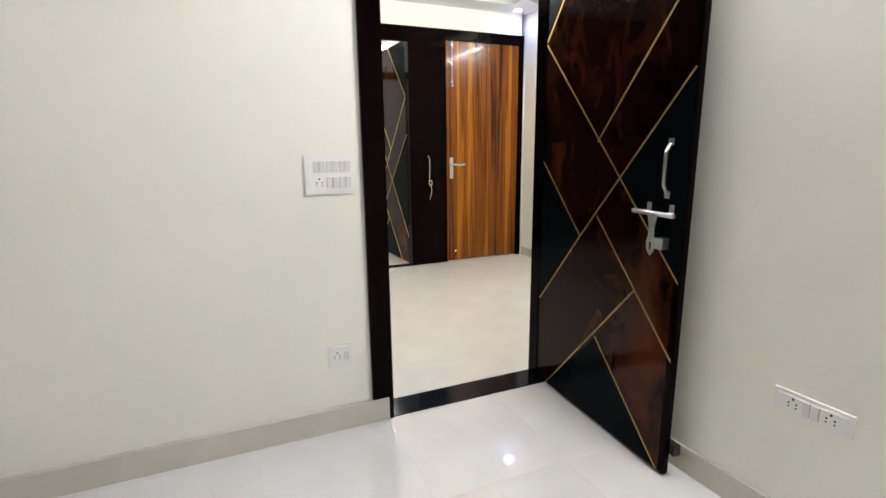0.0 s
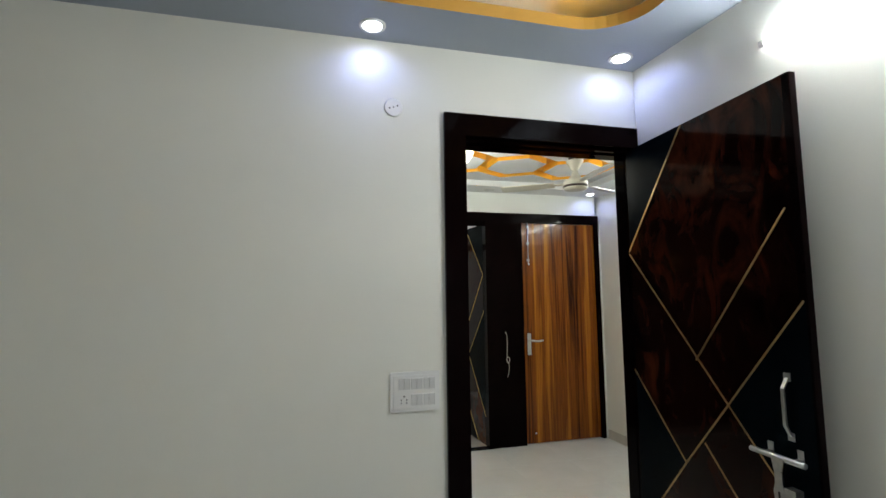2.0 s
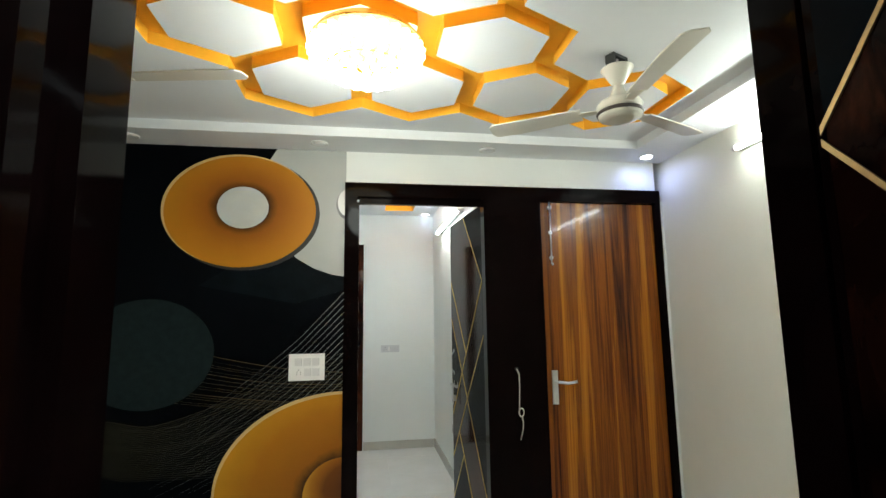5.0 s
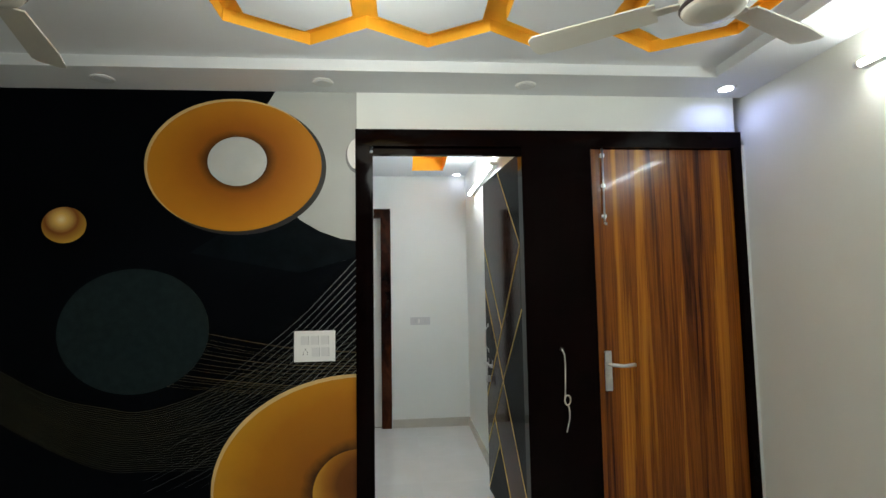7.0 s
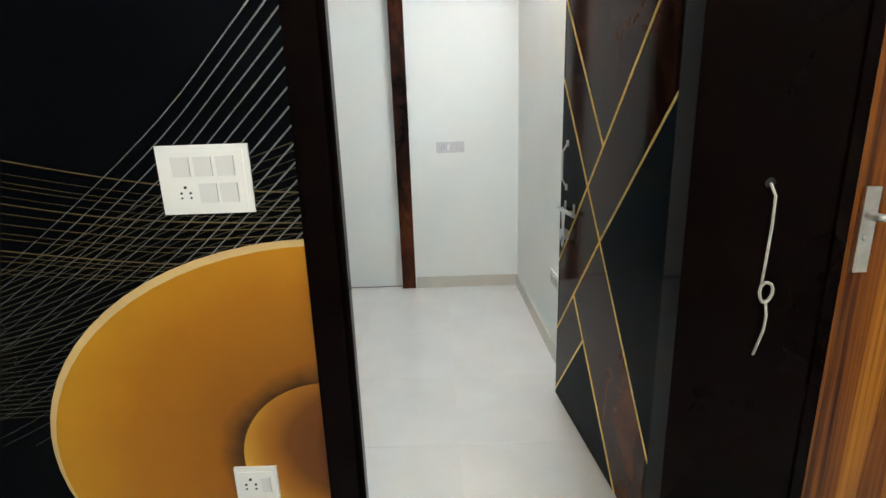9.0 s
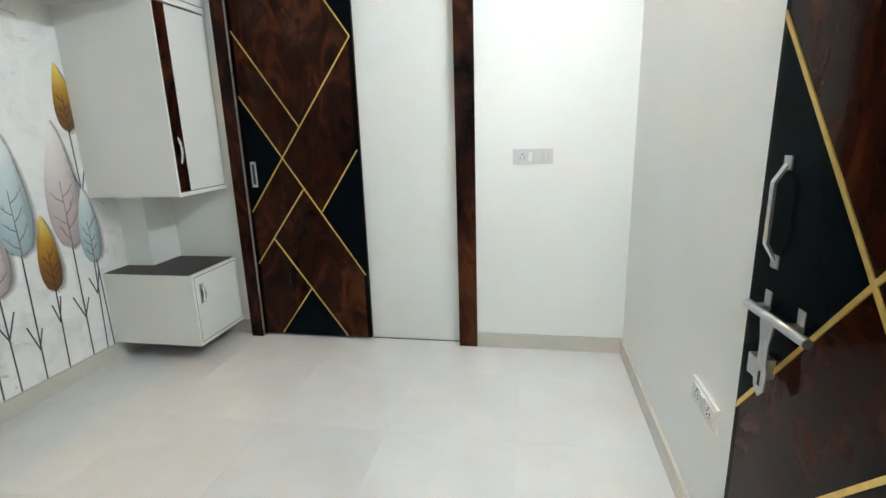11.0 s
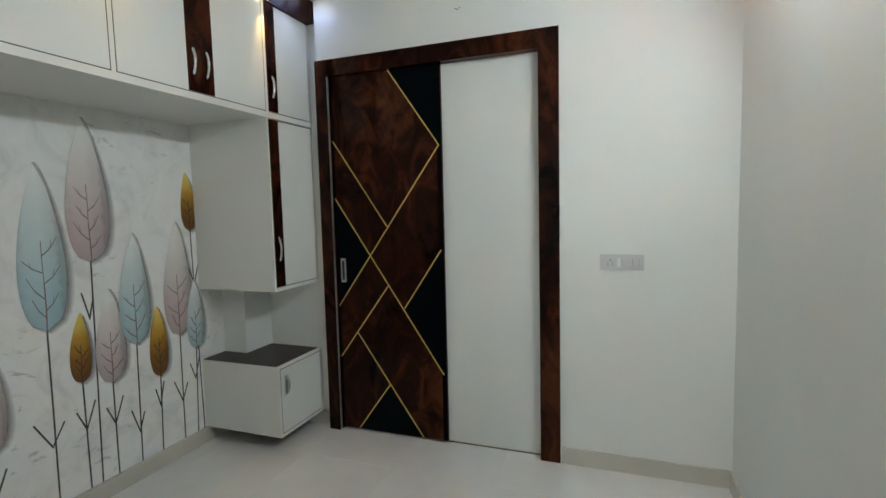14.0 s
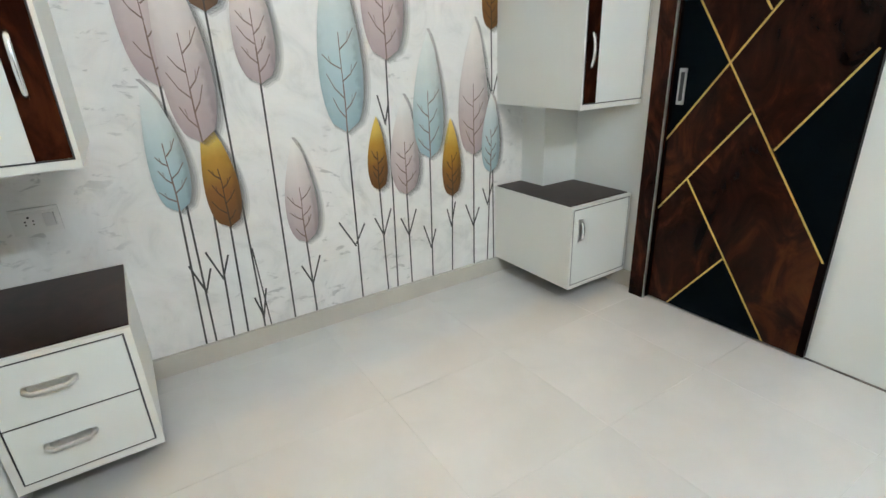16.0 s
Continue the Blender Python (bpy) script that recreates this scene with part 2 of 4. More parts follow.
def radial(name, cx, cz, rx, rz, *stops):
    """A printed colour that runs outward from (cx, cz) on the wall; 1 lies rx, rz away."""
    m, nt, b = nodes_of(name)
    tc = nt.nodes.new("ShaderNodeTexCoord")
    mp = nt.nodes.new("ShaderNodeMapping")
    mp.inputs["Location"].default_value = (-cx / rx, 0, -cz / rz)
    mp.inputs["Scale"].default_value = (1 / rx, 0, 1 / rz)
    nt.links.new(tc.outputs["Object"], mp.inputs["Vector"])
    ln = nt.nodes.new("ShaderNodeVectorMath")
    ln.operation = "LENGTH"
    nt.links.new(mp.outputs[0], ln.inputs[0])
    ma = nt.nodes.new("ShaderNodeMath")
    ma.operation = "MULTIPLY_ADD"
    ma.inputs[1].default_value = 0.10
    nt.links.new(noise_tex(nt, coords(nt), 9, 5), ma.inputs[0])
    sub = nt.nodes.new("ShaderNodeMath")
    sub.operation = "SUBTRACT"
    sub.inputs[1].default_value = 0.05
    nt.links.new(ln.outputs["Value"], sub.inputs[0])
    nt.links.new(sub.outputs[0], ma.inputs[2])
    nt.links.new(ramp(nt, ma.outputs[0], *stops), b.inputs["Base Color"])
    b.inputs["Roughness"].default_value = 0.45
    b.inputs["IOR"].default_value = 1.3
    return m


DISC = radial("printed_orange_disc", 0.817, 2.097, 0.46, 0.37, (0.33, (0.045, 0.016, 0.003)), (0.45, (0.28, 0.086, 0.005)), (0.70, (0.39, 0.138, 0.007)), (0.98, (0.46, 0.185, 0.009)))
DISC_LOW = radial("printed_deep_orange_disc", 1.433, 0.407, 0.69, 0.636, (0.335, (0.050, 0.017, 0.003)), (0.42, (0.28, 0.094, 0.005)), (0.75, (0.37, 0.135, 0.006)), (1.0, (0.50, 0.225, 0.010)))
RIM = paint("printed_cream_rim", (0.62, 0.42, 0.18), 0.45, 0.15, 5)
SILVER = paint("printed_silver_grey", (0.50, 0.51, 0.49), 0.45, 0.06, 9)
PALE = paint("printed_pale_grey", (0.40, 0.41, 0.39), 0.45, 0.06, 3)
SHADE_PRINT = paint("printed_black_crescent", (0.012, 0.010, 0.009), 0.45, 0.3, 9)
DARK_TEAL = paint("printed_dark_teal", (0.0105, 0.0175, 0.0185), 0.42, 0.25, 22, 200, 0.05, ior=1.15)
TEAL_DIM = paint("printed_dim_teal", (0.0024, 0.0044, 0.0062), 0.42, 0.6, 9, 200, 0.05, ior=1.15)
BALL = radial("printed_gold_ball", -0.035, 1.800, 0.14, 0.13, (0.0, (0.95, 0.80, 0.45)), (0.22, (0.78, 0.48, 0.13)), (0.55, (0.22, 0.065, 0.008)), (0.90, (0.55, 0.30, 0.04)))
BALL_DEEP = radial("printed_copper_ball", 1.480, 0.440, 0.285, 0.262, (0.0, (0.10, 0.030, 0.005)), (0.55, (0.15, 0.045, 0.006)), (0.80, (0.36, 0.140, 0.012)), (0.97, (0.55, 0.28, 0.035)))
THREAD = paint("printed_grey_thread", (0.17, 0.175, 0.17), 0.5, 0.3, 12)
THREAD_OLIVE = paint("printed_olive_thread", (0.038, 0.032, 0.011), 0.5, 0.6, 3)
THREAD_GOLD = paint("printed_gold_thread", (0.10, 0.066, 0.018), 0.5, 0.7, 3)
BAND = veil("printed_olive_haze", (0.040, 0.034, 0.015), 0.08)

# ---------------------------------------------------------------- mesh tools
def box(bm, x0, y0, z0, x1, y1, z1, mat=0):
    vs = [bm.verts.new((x, y, z)) for z in (z0, z1) for y in (y0, y1) for x in (x0, x1)]
    for f in ((0, 2, 3, 1), (4, 5, 7, 6), (0, 1, 5, 4), (2, 6, 7, 3), (0, 4, 6, 2), (1, 3, 7, 5)):
        bm.faces.new([vs[i] for i in f]).material_index = mat
    return vs


def prism(bm, pts, axis, a, b, mat=0, side=None):
    """A flat outline of (u, v) points, pushed from a to b along an axis ("x": u=y v=z, "y": u=x v=z, "z": u=x v=y)."""
    def at(u, v, w):
        return {"x": (w, u, v), "y": (u, w, v), "z": (u, v, w)}[axis]
    lo = [bm.verts.new(at(u, v, a)) for u, v in pts]
    hi = [bm.verts.new(at(u, v, b)) for u, v in pts]
    bm.faces.new(lo).material_index = mat
    bm.faces.new(hi[::-1]).material_index = mat
    for i in range(len(pts)):
        j = (i + 1) % len(pts)
        bm.faces.new((lo[i], hi[i], hi[j], lo[j])).material_index = mat if side is None else side


def rod(bm, p, q, r, sides=10, r2=None):
    p, q = Vector(p), Vector(q)
    m = (q - p).to_track_quat("Z", "Y").to_matrix()
    rings = []
    for c, rr in ((p, r), (q, r if r2 is None else r2)):
        rings.append([bm.verts.new(c + m @ Vector((rr * math.cos(2 * math.pi * i / sides), rr * math.sin(2 * math.pi * i / sides), 0))) for i in range(sides)])
    for i in range(sides):
        j = (i + 1) % sides
        bm.faces.new((rings[0][i], rings[0][j], rings[1][j], rings[1][i])).smooth = True
    bm.faces.new(rings[0][::-1])
    bm.faces.new(rings[1])


def chain(bm, points, r, sides=8):
    """One bent round bar through the points."""
    pts = [Vector(p) for p in points]
    rings, side = [], None
    for i, p in enumerate(pts):
        d = (pts[min(i + 1, len(pts) - 1)] - pts[max(i - 1, 0)]).normalized()
        if side is None:
            side = d.orthogonal()
        side = (side - d * side.dot(d)).normalized()
        up = d.cross(side)
        rings.append([bm.verts.new(p + r * (math.cos(2 * math.pi * k / sides) * side + math.sin(2 * math.pi * k / sides) * up)) for k in range(sides)])
    for a, b in zip(rings, rings[1:]):
        for k in range(sides):
            m = (k + 1) % sides
            bm.faces.new((a[k], a[m], b[m], b[k])).smooth = True
    bm.faces.new(rings[0][::-1])
    bm.faces.new(rings[-1])


def lathe(bm, profile, sides=32, centre=(0, 0)):
    """A turned shape: (radius, z) from bottom to top."""
    rings = []
    for r, z in profile:
        rings.append([bm.verts.new((centre[0] + r * math.cos(2 * math.pi * i / sides), centre[1] + r * math.sin(2 * math.pi * i / sides), z)) for i in range(sides)])
    for a, b in zip(rings, rings[1:]):
        for i in range(sides):
            j = (i + 1) % sides
            bm.faces.new((a[i], a[j], b[j], b[i])).smooth = True
    bm.faces.new(rings[0][::-1])
    bm.faces.new(rings[-1])


def soften(bm, width, segments=2):
    bmesh.ops.bevel(bm, geom=[e for e in bm.edges if e.calc_face_angle(0) > 0.6], offset=width, segments=segments, affect="EDGES", clamp_overlap=True)


def mesh_of(name, bm, mats):
    bmesh.ops.recalc_face_normals(bm, faces=bm.faces)
    me = bpy.data.meshes.new(name)
    bm.to_mesh(me)
    bm.free()
    for m in mats if isinstance(mats, (list, tuple)) else [mats]:
        me.materials.append(m)
    return me


def part(name, bm, mats, parent, label="", at=None):
    ob = new(name, mesh_of(name, bm, mats))
    ob.parent = parent
    if at is not None:
        ob.matrix_basis = at
    return tagged(ob, label)


def thing(name, at, label, category, group="", kind=""):
    ob = new(name)
    ob.empty_display_size = 0.1
    ob.matrix_world = at if isinstance(at, Matrix) else pose(*at)
    return tagged(ob, label, category, group, kind)


def structure(name, bm, mats, label, category):
    return tagged(new(name, mesh_of(name, bm, mats)), label, category, kind="structure")


def boxes(*rows):
    bm = bmesh.new()
    for r in rows:
        box(bm, *r)
    return bm


def one(*r):
    return boxes(r)


def rounded(*r, w=0.002):
    bm = boxes(r)
    soften(bm, w)
    return bm


def quad_wall(bm, p, q, thick, z0, z1):
    """An upright wall from p to q (x, y), its thickness to the right of the way from p to q."""
    d = (Vector(q) - Vector(p)).normalized()
    n = Vector((d.y, -d.x)) * thick
    prism(bm, [tuple(p), tuple(q), tuple(Vector(q) + n), tuple(Vector(p) + n)], "z", z0, z1)


# ---------------------------------------------------------------- the rooms
TOP = 2.80
FY, FB = 2.632, 2.70          # the hall's far wall, front and back
AX = 2.105                   # right wall of the first room at the door
CX, CM = 2.334, -0.505       # right wall and mural wall of the last room
SY, SL = 5.152, 5.198        # the last room's far wall: beside the sliding door, and behind it
HX0, HX1 = -1.60, 3.60       # the hall's side walls

structure("wall_first_room_door", boxes((-1.30, 0, 0, 1.21, 0.12, TOP), (1.21, 0, 2.175, 2.10, 0.12, TOP), (2.10, 0.001, 0, HX1, 0.12, TOP)), WALL,
          "cream painted plaster wall with a doorway", "wall")
bm = bmesh.new()
quad_wall(bm, (2.265, -3.3), (AX, 0.0), 0.14, 0, TOP)
structure("wall_first_room_side", bm, WALL, "cream painted plaster wall behind the open door", "wall")
structure("wall_first_room_left", one(-1.42, -3.3, 0, -1.30, 0.12, TOP), WALL, "cream painted plaster wall", "wall")
structure("wall_first_room_back", one(-1.42, -3.42, 0, 2.40, -3.3, TOP), WALL, "cream painted plaster wall", "wall")
structure("wall_hall_far", boxes((HX0, FY, 0, 1.465, FB, TOP), (1.465, FY, 2.20, 3.55, FB, TOP), (2.345, FY, 0, 2.69, FB, 2.20), (3.55, FY, 0, HX1, FB, 2.20)), WALL_C,
          "off-white painted wall holding two doorways", "wall")
structure("wall_hall_side", one(HX1, 0.0, 0, HX1 + 0.12, 2.80, TOP), WALL, "cream painted side wall of the hall", "wall")
structure("wall_hall_left", one(HX0 - 0.12, 0.0, 0, HX0, FB, TOP), WALL_C, "off-white painted wall closing the hall", "wall")
structure("wall_bathroom_back", one(CX + 0.12, 2.95, 0, HX1 + 0.12, 3.07, TOP), WALL_C, "plain plaster wall behind the closed door", "wall")
structure("wall_mural", one(CM - 0.12, FB, 0, CM, 5.35, TOP), MARBLE, "white marble-patterned wallpaper behind leaf print", "wall")
structure("wall_last_room_side", one(CX, FB, 0, CX + 0.12, 5.35, TOP), WALL_C, "white painted plaster wall beside the open door", "wall")
structure("wall_last_room_far", boxes((CM, SL, 0, 1.49, 5.35, TOP), (1.49, SY, 0, CX, 5.35, TOP), (0.126, SY, 2.19, 1.49, SL, TOP)), WALL_C,
          "white painted plaster wall around a sliding door", "wall")
structure("pillar_boxing", one(CM, 4.962, 0, -0.335, SL, 1.868), WALL_C, "white plastered pillar in the cupboard corner", "pillar")

# floor bed under the tiles
structure("floor", one(-1.75, -3.45, -0.10, HX1 + 0.15, 5.4, -0.0015), GROUT, "pale grout bed under cream tiles", "floor")
structure("threshold_1", rounded(1.20, -0.012, -0.001, 2.10, 0.135, 0.006), GRANITE, "polished black granite door sill", "threshold")
structure("threshold_2", rounded(1.465, FY - 0.012, -0.001, 2.345, FB + 0.012, 0.006), GRANITE, "polished black granite door sill", "threshold")


def skirting(name, x0, y0, x1, y1, h=0.085):
    structure(name, rounded(x0, y0, 0, x1, y1, h, w=0.003), SKIRT, "beige tile skirting along the wall foot", "skirting")


skirting("baseboard_1", -1.30, -0.022, 1.252, -0.0005, 0.105)
bm = bmesh.new()
quad_wall(bm, (2.253, -3.3), (AX - 0.012, -0.02), 0.0115, 0, 0.10)
structure("baseboard_2", bm, SKIRT, "beige tile skirting along the wall foot", "skirting")
skirting("baseboard_3", HX1 - 0.012, 0.12, HX1 - 0.0005, FY - 0.02)
skirting("baseboard_4", HX0, FY - 0.012, 1.415, FY - 0.0005)
skirting("baseboard_5", CM + 0.0005, FB, CM + 0.020, SL)
skirting("baseboard_6", CX - 0.014, FB, CX - 0.0005, SY)
skirting("baseboard_7", 1.545, SY - 0.012, CX - 0.014, SY - 0.0005)
skirting("baseboard_8", CM + 0.02, SL - 0.010, 0.12, SL - 0.0005)


# ---------------------------------------------------------------- ceilings
def slab_with_hole(bm, outer, hole, z0, z1, mat=0, lip=0):
    """A flat slab between an outer and an inner outline; the inner edge takes the lip material."""
    loops = []
    for z in (z0, z1):
        es, rings = [], []
        for pts in (outer, hole):
            vs = [bm.verts.new((u, v, z)) for u, v in pts]
            rings.append(vs)
            es += [bm.edges.new((vs[i], vs[(i + 1) % len(vs)])) for i in range(len(vs))]
        for f in bmesh.ops.triangle_fill(bm, edges=es, use_beauty=True)["geom"]:
            if isinstance(f, bmesh.types.BMFace):
                f.material_index = mat
        loops.append(rings)
    for k, m in ((0, mat), (1, lip)):
        lo, hi = loops[0][k], loops[1][k]
        for i in range(len(lo)):
            j = (i + 1) % len(lo)
            bm.faces.new((lo[i], lo[j], hi[j], hi[i])).material_index = m


def rounded_rect(x0, y0, x1, y1, r, n=8):
    out = []
    for cx, cy, a in ((x1 - r, y1 - r, 0), (x0 + r, y1 - r, 90), (x0 + r, y0 + r, 180), (x1 - r, y0 + r, 270)):
        out += [(cx + r * math.cos(radians(a + 90 * i / n)), cy + r * math.sin(radians(a + 90 * i / n))) for i in range(n + 1)]
    return out


def rect(x0, y0, x1, y1):
    return [(x0, y0), (x1, y0), (x1, y1), (x0, y1)]


# first room: dropped border with a rounded cove
bm = bmesh.new()
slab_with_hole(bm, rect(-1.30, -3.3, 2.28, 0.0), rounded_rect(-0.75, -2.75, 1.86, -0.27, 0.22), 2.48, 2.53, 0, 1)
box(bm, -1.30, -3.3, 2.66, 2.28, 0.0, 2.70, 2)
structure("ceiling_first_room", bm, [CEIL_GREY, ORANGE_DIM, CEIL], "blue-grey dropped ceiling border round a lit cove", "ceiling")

# last room: dropped ceiling with a square cove and a boxed slot
bm = bmesh.new()
CZ = 2.588
RX, RY = -0.034, 4.855        # the cove's edge over the cupboards, and towards the far wall
for x0, x1, y0, y1 in ((CM, RX, FB, SL), (RX, 1.13, FB, 3.10), (RX, 1.13, RY, SL), (1.13, 1.765, FB, SL), (1.765, 2.075, FB, 3.20), (1.765, 2.075, 4.90, SL), (2.075, CX, FB, SL)):
    box(bm, x0, y0, CZ, x1, y1, CZ + 0.04)
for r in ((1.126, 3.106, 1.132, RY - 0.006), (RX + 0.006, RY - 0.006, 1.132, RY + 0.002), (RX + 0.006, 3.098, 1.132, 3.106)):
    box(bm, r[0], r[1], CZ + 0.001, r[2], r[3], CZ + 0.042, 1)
box(bm, CM, FB, 2.74, CX, SL, 2.78)
box(bm, CM, FB, 2.70, 1.70, SL, 2.739)
for r in ((1.759, 3.20, 1.767, 4.90), (2.073, 3.20, 2.081, 4.90), (1.759, 4.898, 2.081, 4.906), (1.759, 3.194, 2.081, 3.202)):
    box(bm, r[0], r[1], CZ + 0.001, r[2], r[3], 2.735, 2)
box(bm, 1.767, 3.202, 2.72, 2.073, 4.898, 2.735, 2)
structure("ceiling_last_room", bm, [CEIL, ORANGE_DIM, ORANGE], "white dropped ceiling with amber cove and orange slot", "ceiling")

# hall: tray with honeycomb grooves painted orange
PITCH, SIDE, GW, TRAY = 0.530, 0.305, 0.100, 2.53
centres = [(1.260 + PITCH * k, 1.836) for k in range(4)] + [(0.995 + PITCH * k, 1.3785) for k in range(3)] + [(1.260 + PITCH * k, 0.921) for k in range(2)]


def hexagon(c, a):
    return [(c[0] + a * math.cos(radians(90 + 60 * i)), c[1] + a * math.sin(radians(90 + 60 * i))) for i in range(6)]


def outline(cells):
    """The outside line of a patch of honeycomb, widened by half a groove."""
    count, where = {}, {}
    for c in cells:
        h = hexagon(c, SIDE)
        for i in range(6):
            p, q = h[i], h[(i + 1) % 6]
            kp, kq = (round(p[0], 1), round(p[1], 1)), (round(q[0], 1), round(q[1], 1))
            where.setdefault(kp, p)
            where.setdefault(kq, q)
            if (kq, kp) in count:
                del count[(kq, kp)]
            else:
                count[(kp, kq)] = True
    nxt = {a: b for a, b in count}
    start = next(iter(nxt))
    loop, k = [], start
    while True:
        loop.append(Vector(where[k]))
        k = nxt[k]
        if k == start:
            break
    out = []
    for i, p in enumerate(loop):
        d1, d2 = (p - loop[i - 1]).normalized(), (loop[(i + 1) % len(loop)] - p).normalized()
        n1, n2 = Vector((d1.y, -d1.x)), Vector((d2.y, -d2.x))
        out.append(tuple(p + (n1 + n2) / (1 + n1.dot(n2)) * GW / 2))
    return out


bm = bmesh.new()
slab_with_hole(bm, rect(HX0 + 0.3, 0.40, 3.275, 2.365), outline(centres), TRAY, TRAY + 0.055, 0, 1)
for c in centres:
    prism(bm, hexagon(c, SIDE - GW / math.sqrt(3)), "z", TRAY, TRAY + 0.055, 0, 1)
for v in bm.verts:
    if 0.45 < v.co.y < 1.531:
        v.co.y = 1.531 - (1.531 - v.co.y) * 0.83
    elif 1.531 < v.co.y < 2.34:
        v.co.y = 1.531 + (v.co.y - 1.531) * 1.045
box(bm, HX0, 0.12, TRAY + 0.055, HX1, FY, TRAY + 0.10, 1)
for r in ((HX0, 2.365, HX1, FY), (HX0, 0.12, HX1, 0.40), (3.275, 0.40, HX1, 2.365), (HX0, 0.40, HX0 + 0.3, 2.365)):
    box(bm, r[0], r[1], 2.475, r[2], r[3], TRAY + 0.055, 0)
structure("ceiling_hall", bm, [CEIL, ORANGE], "white tray ceiling with orange honeycomb grooves", "ceiling")

# roof over everything
structure("roof_slab", one(-1.8, -3.5, TOP, HX1 + 0.2, 5.5, TOP + 0.12), CEIL, "plain concrete slab over the rooms", "roof")


def cove_strip(x0, y0, x1, y1, z, label):
    t = thing("led_strip", ((x0 + x1) / 2, (y0 + y1) / 2, z), label, "led strip", "amber strips in the coves")
    hx, hy = (x1 - x0) / 2, (y1 - y0) / 2
    part("carrier", one(-hx, -hy, 0, hx, hy, 0.004), PLASTIC, t)
    part("diodes", one(-hx + 0.002, -hy + 0.002, 0.004, hx - 0.002, hy - 0.002, 0.008), STRIP_GLOW, t, "glowing amber diodes")


cove_strip(-0.6, -0.225, 1.80, -0.210, 2.53, "amber led strip lying on the cove ledge")
cove_strip(1.905, -2.6, 1.920, -0.35, 2.53, "amber led strip lying on the cove ledge")
cove_strip(0.0, 4.90, 1.11, 4.915, CZ + 0.04, "amber led strip lying on the cove ledge")
cove_strip(1.80, 3.3, 1.815, 4.80, 2.712, "amber led strip lighting the orange slot")
cove_strip(1.165, 3.2, 1.18, 4.85, CZ + 0.04, "amber led strip lying on the cove ledge")


# ---------------------------------------------------------------- lights as things
def downlight(x, y, z, lit, label):
    t = thing("downlight", (x, y, z), label, "downlight", "recessed ceiling downlights")
    bm = bmesh.new()
    lathe(bm, [(0.034, -0.002), (0.047, -0.006), (0.052, -0.004), (0.052, 0.0)], 28)
    part("trim_ring", bm, PLASTIC, t)
    bm = bmesh.new()
    lathe(bm, [(0.034, -0.0075), (0.036, -0.003), (0.036, -0.002)], 28)
    part("lens", bm, DOWN_GLOW if lit else DOWN_OFF, t, "glowing cool white lens" if lit else "unlit frosted lens")


for x, y, z in ((0.875, -0.107, 2.48), (1.965, -0.105, 2.48), (3.42, 2.50, 2.475), (0.145, 5.03, 2.588), (2.235, 5.06, 2.588)):
    downlight(x, y, z, True, "round recessed downlight, lit cool white, in ceiling")
for x in (0.214, 1.272, 2.315):
    downlight(x, 2.50, 2.475, False, "round recessed downlight, unlit, in ceiling border")


def tube_light(at, label, length=1.17, lit=None):
    t = thing("tube_light", at, label, "tube light", "wall tube lights")
    h = length / 2
    part("batten", rounded(0.0, -h, -0.0115, 0.042, h, 0.0115), PLASTIC, t)
    bm = bmesh.new()
    rod(bm, (0.047, -h + 0.02, 0), (0.047, h - 0.02, 0), 0.013, 12)
    part("diffuser", bm, lit or TUBE_GLOW, t, "glowing white diffuser")
    for s in (-1, 1):
        bm = bmesh.new()
        rod(bm, (0.047, s * (h - 0.022), 0), (0.047, s * h, 0), 0.0155, 12)
        part("end_cap", bm, PLASTIC, t)
    return t


tube_light(pose(2.163, -1.215, 2.288, 0, 0, 177.2), "slim white tube light glowing on cream wall", lit=TUBE_FIRST)
tube_light(pose(HX1, 1.30, 2.32, 0, 0, 180), "slim white tube light glowing on hall wall", lit=TUBE_HALL)
tube = tube_light(pose(CX, 3.925, 2.272, 0, 0, 180), "slim white tube light glowing on white wall")
cable = thing("lamp_cable", (CX, 4.36, 2.262), "short loose white cable loop under the tube light", "cable")
bm = bmesh.new()
chain(bm, [(-0.012, 0.02 + 0.05 * math.sin(a * 0.4), -0.02 - 0.05 * (1 - math.cos(a * 0.4))) for a in range(10)], 0.0025, 6)
part("wire", bm, STRING, cable)

# chandelier: a shallow beaded glass bowl
chand = thing("ceiling_chandelier", (1.548, 1.42, TRAY), "round beaded crystal bowl lamp, glowing warm white", "chandelier")
bm = bmesh.new()
lathe(bm, [(0.17, -0.03), (0.20, -0.02), (0.205, 0.0)], 40)
part("canopy_plate", bm, GOLD, chand, "polished gold canopy plate")
BOWL = glow("glowing_crystal", (1.0, 0.93, 0.78), 5.0)
bm = bmesh.new()
bmesh.ops.create_icosphere(bm, subdivisions=1, radius=1)
bead_mesh = mesh_of("bead", bm, BOWL)
for k in range(9):
    a = radians(8 + 80 * k / 8)
    r, z = 0.221 * math.cos(a), -0.040 - 0.128 * math.sin(a)
    n = max(6, int(30 * math.cos(a)))
    for i in range(n):
        turn = 2 * math.pi * (i + 0.5 * (k % 2)) / n
        bead = new("crystal_bead", bead_mesh)
        bead.parent = chand
        bead.matrix_basis = Matrix.Translation((r * math.cos(turn), r * math.sin(turn), z)) @ Matrix.Diagonal((0.019, 0.019, 0.017, 1))
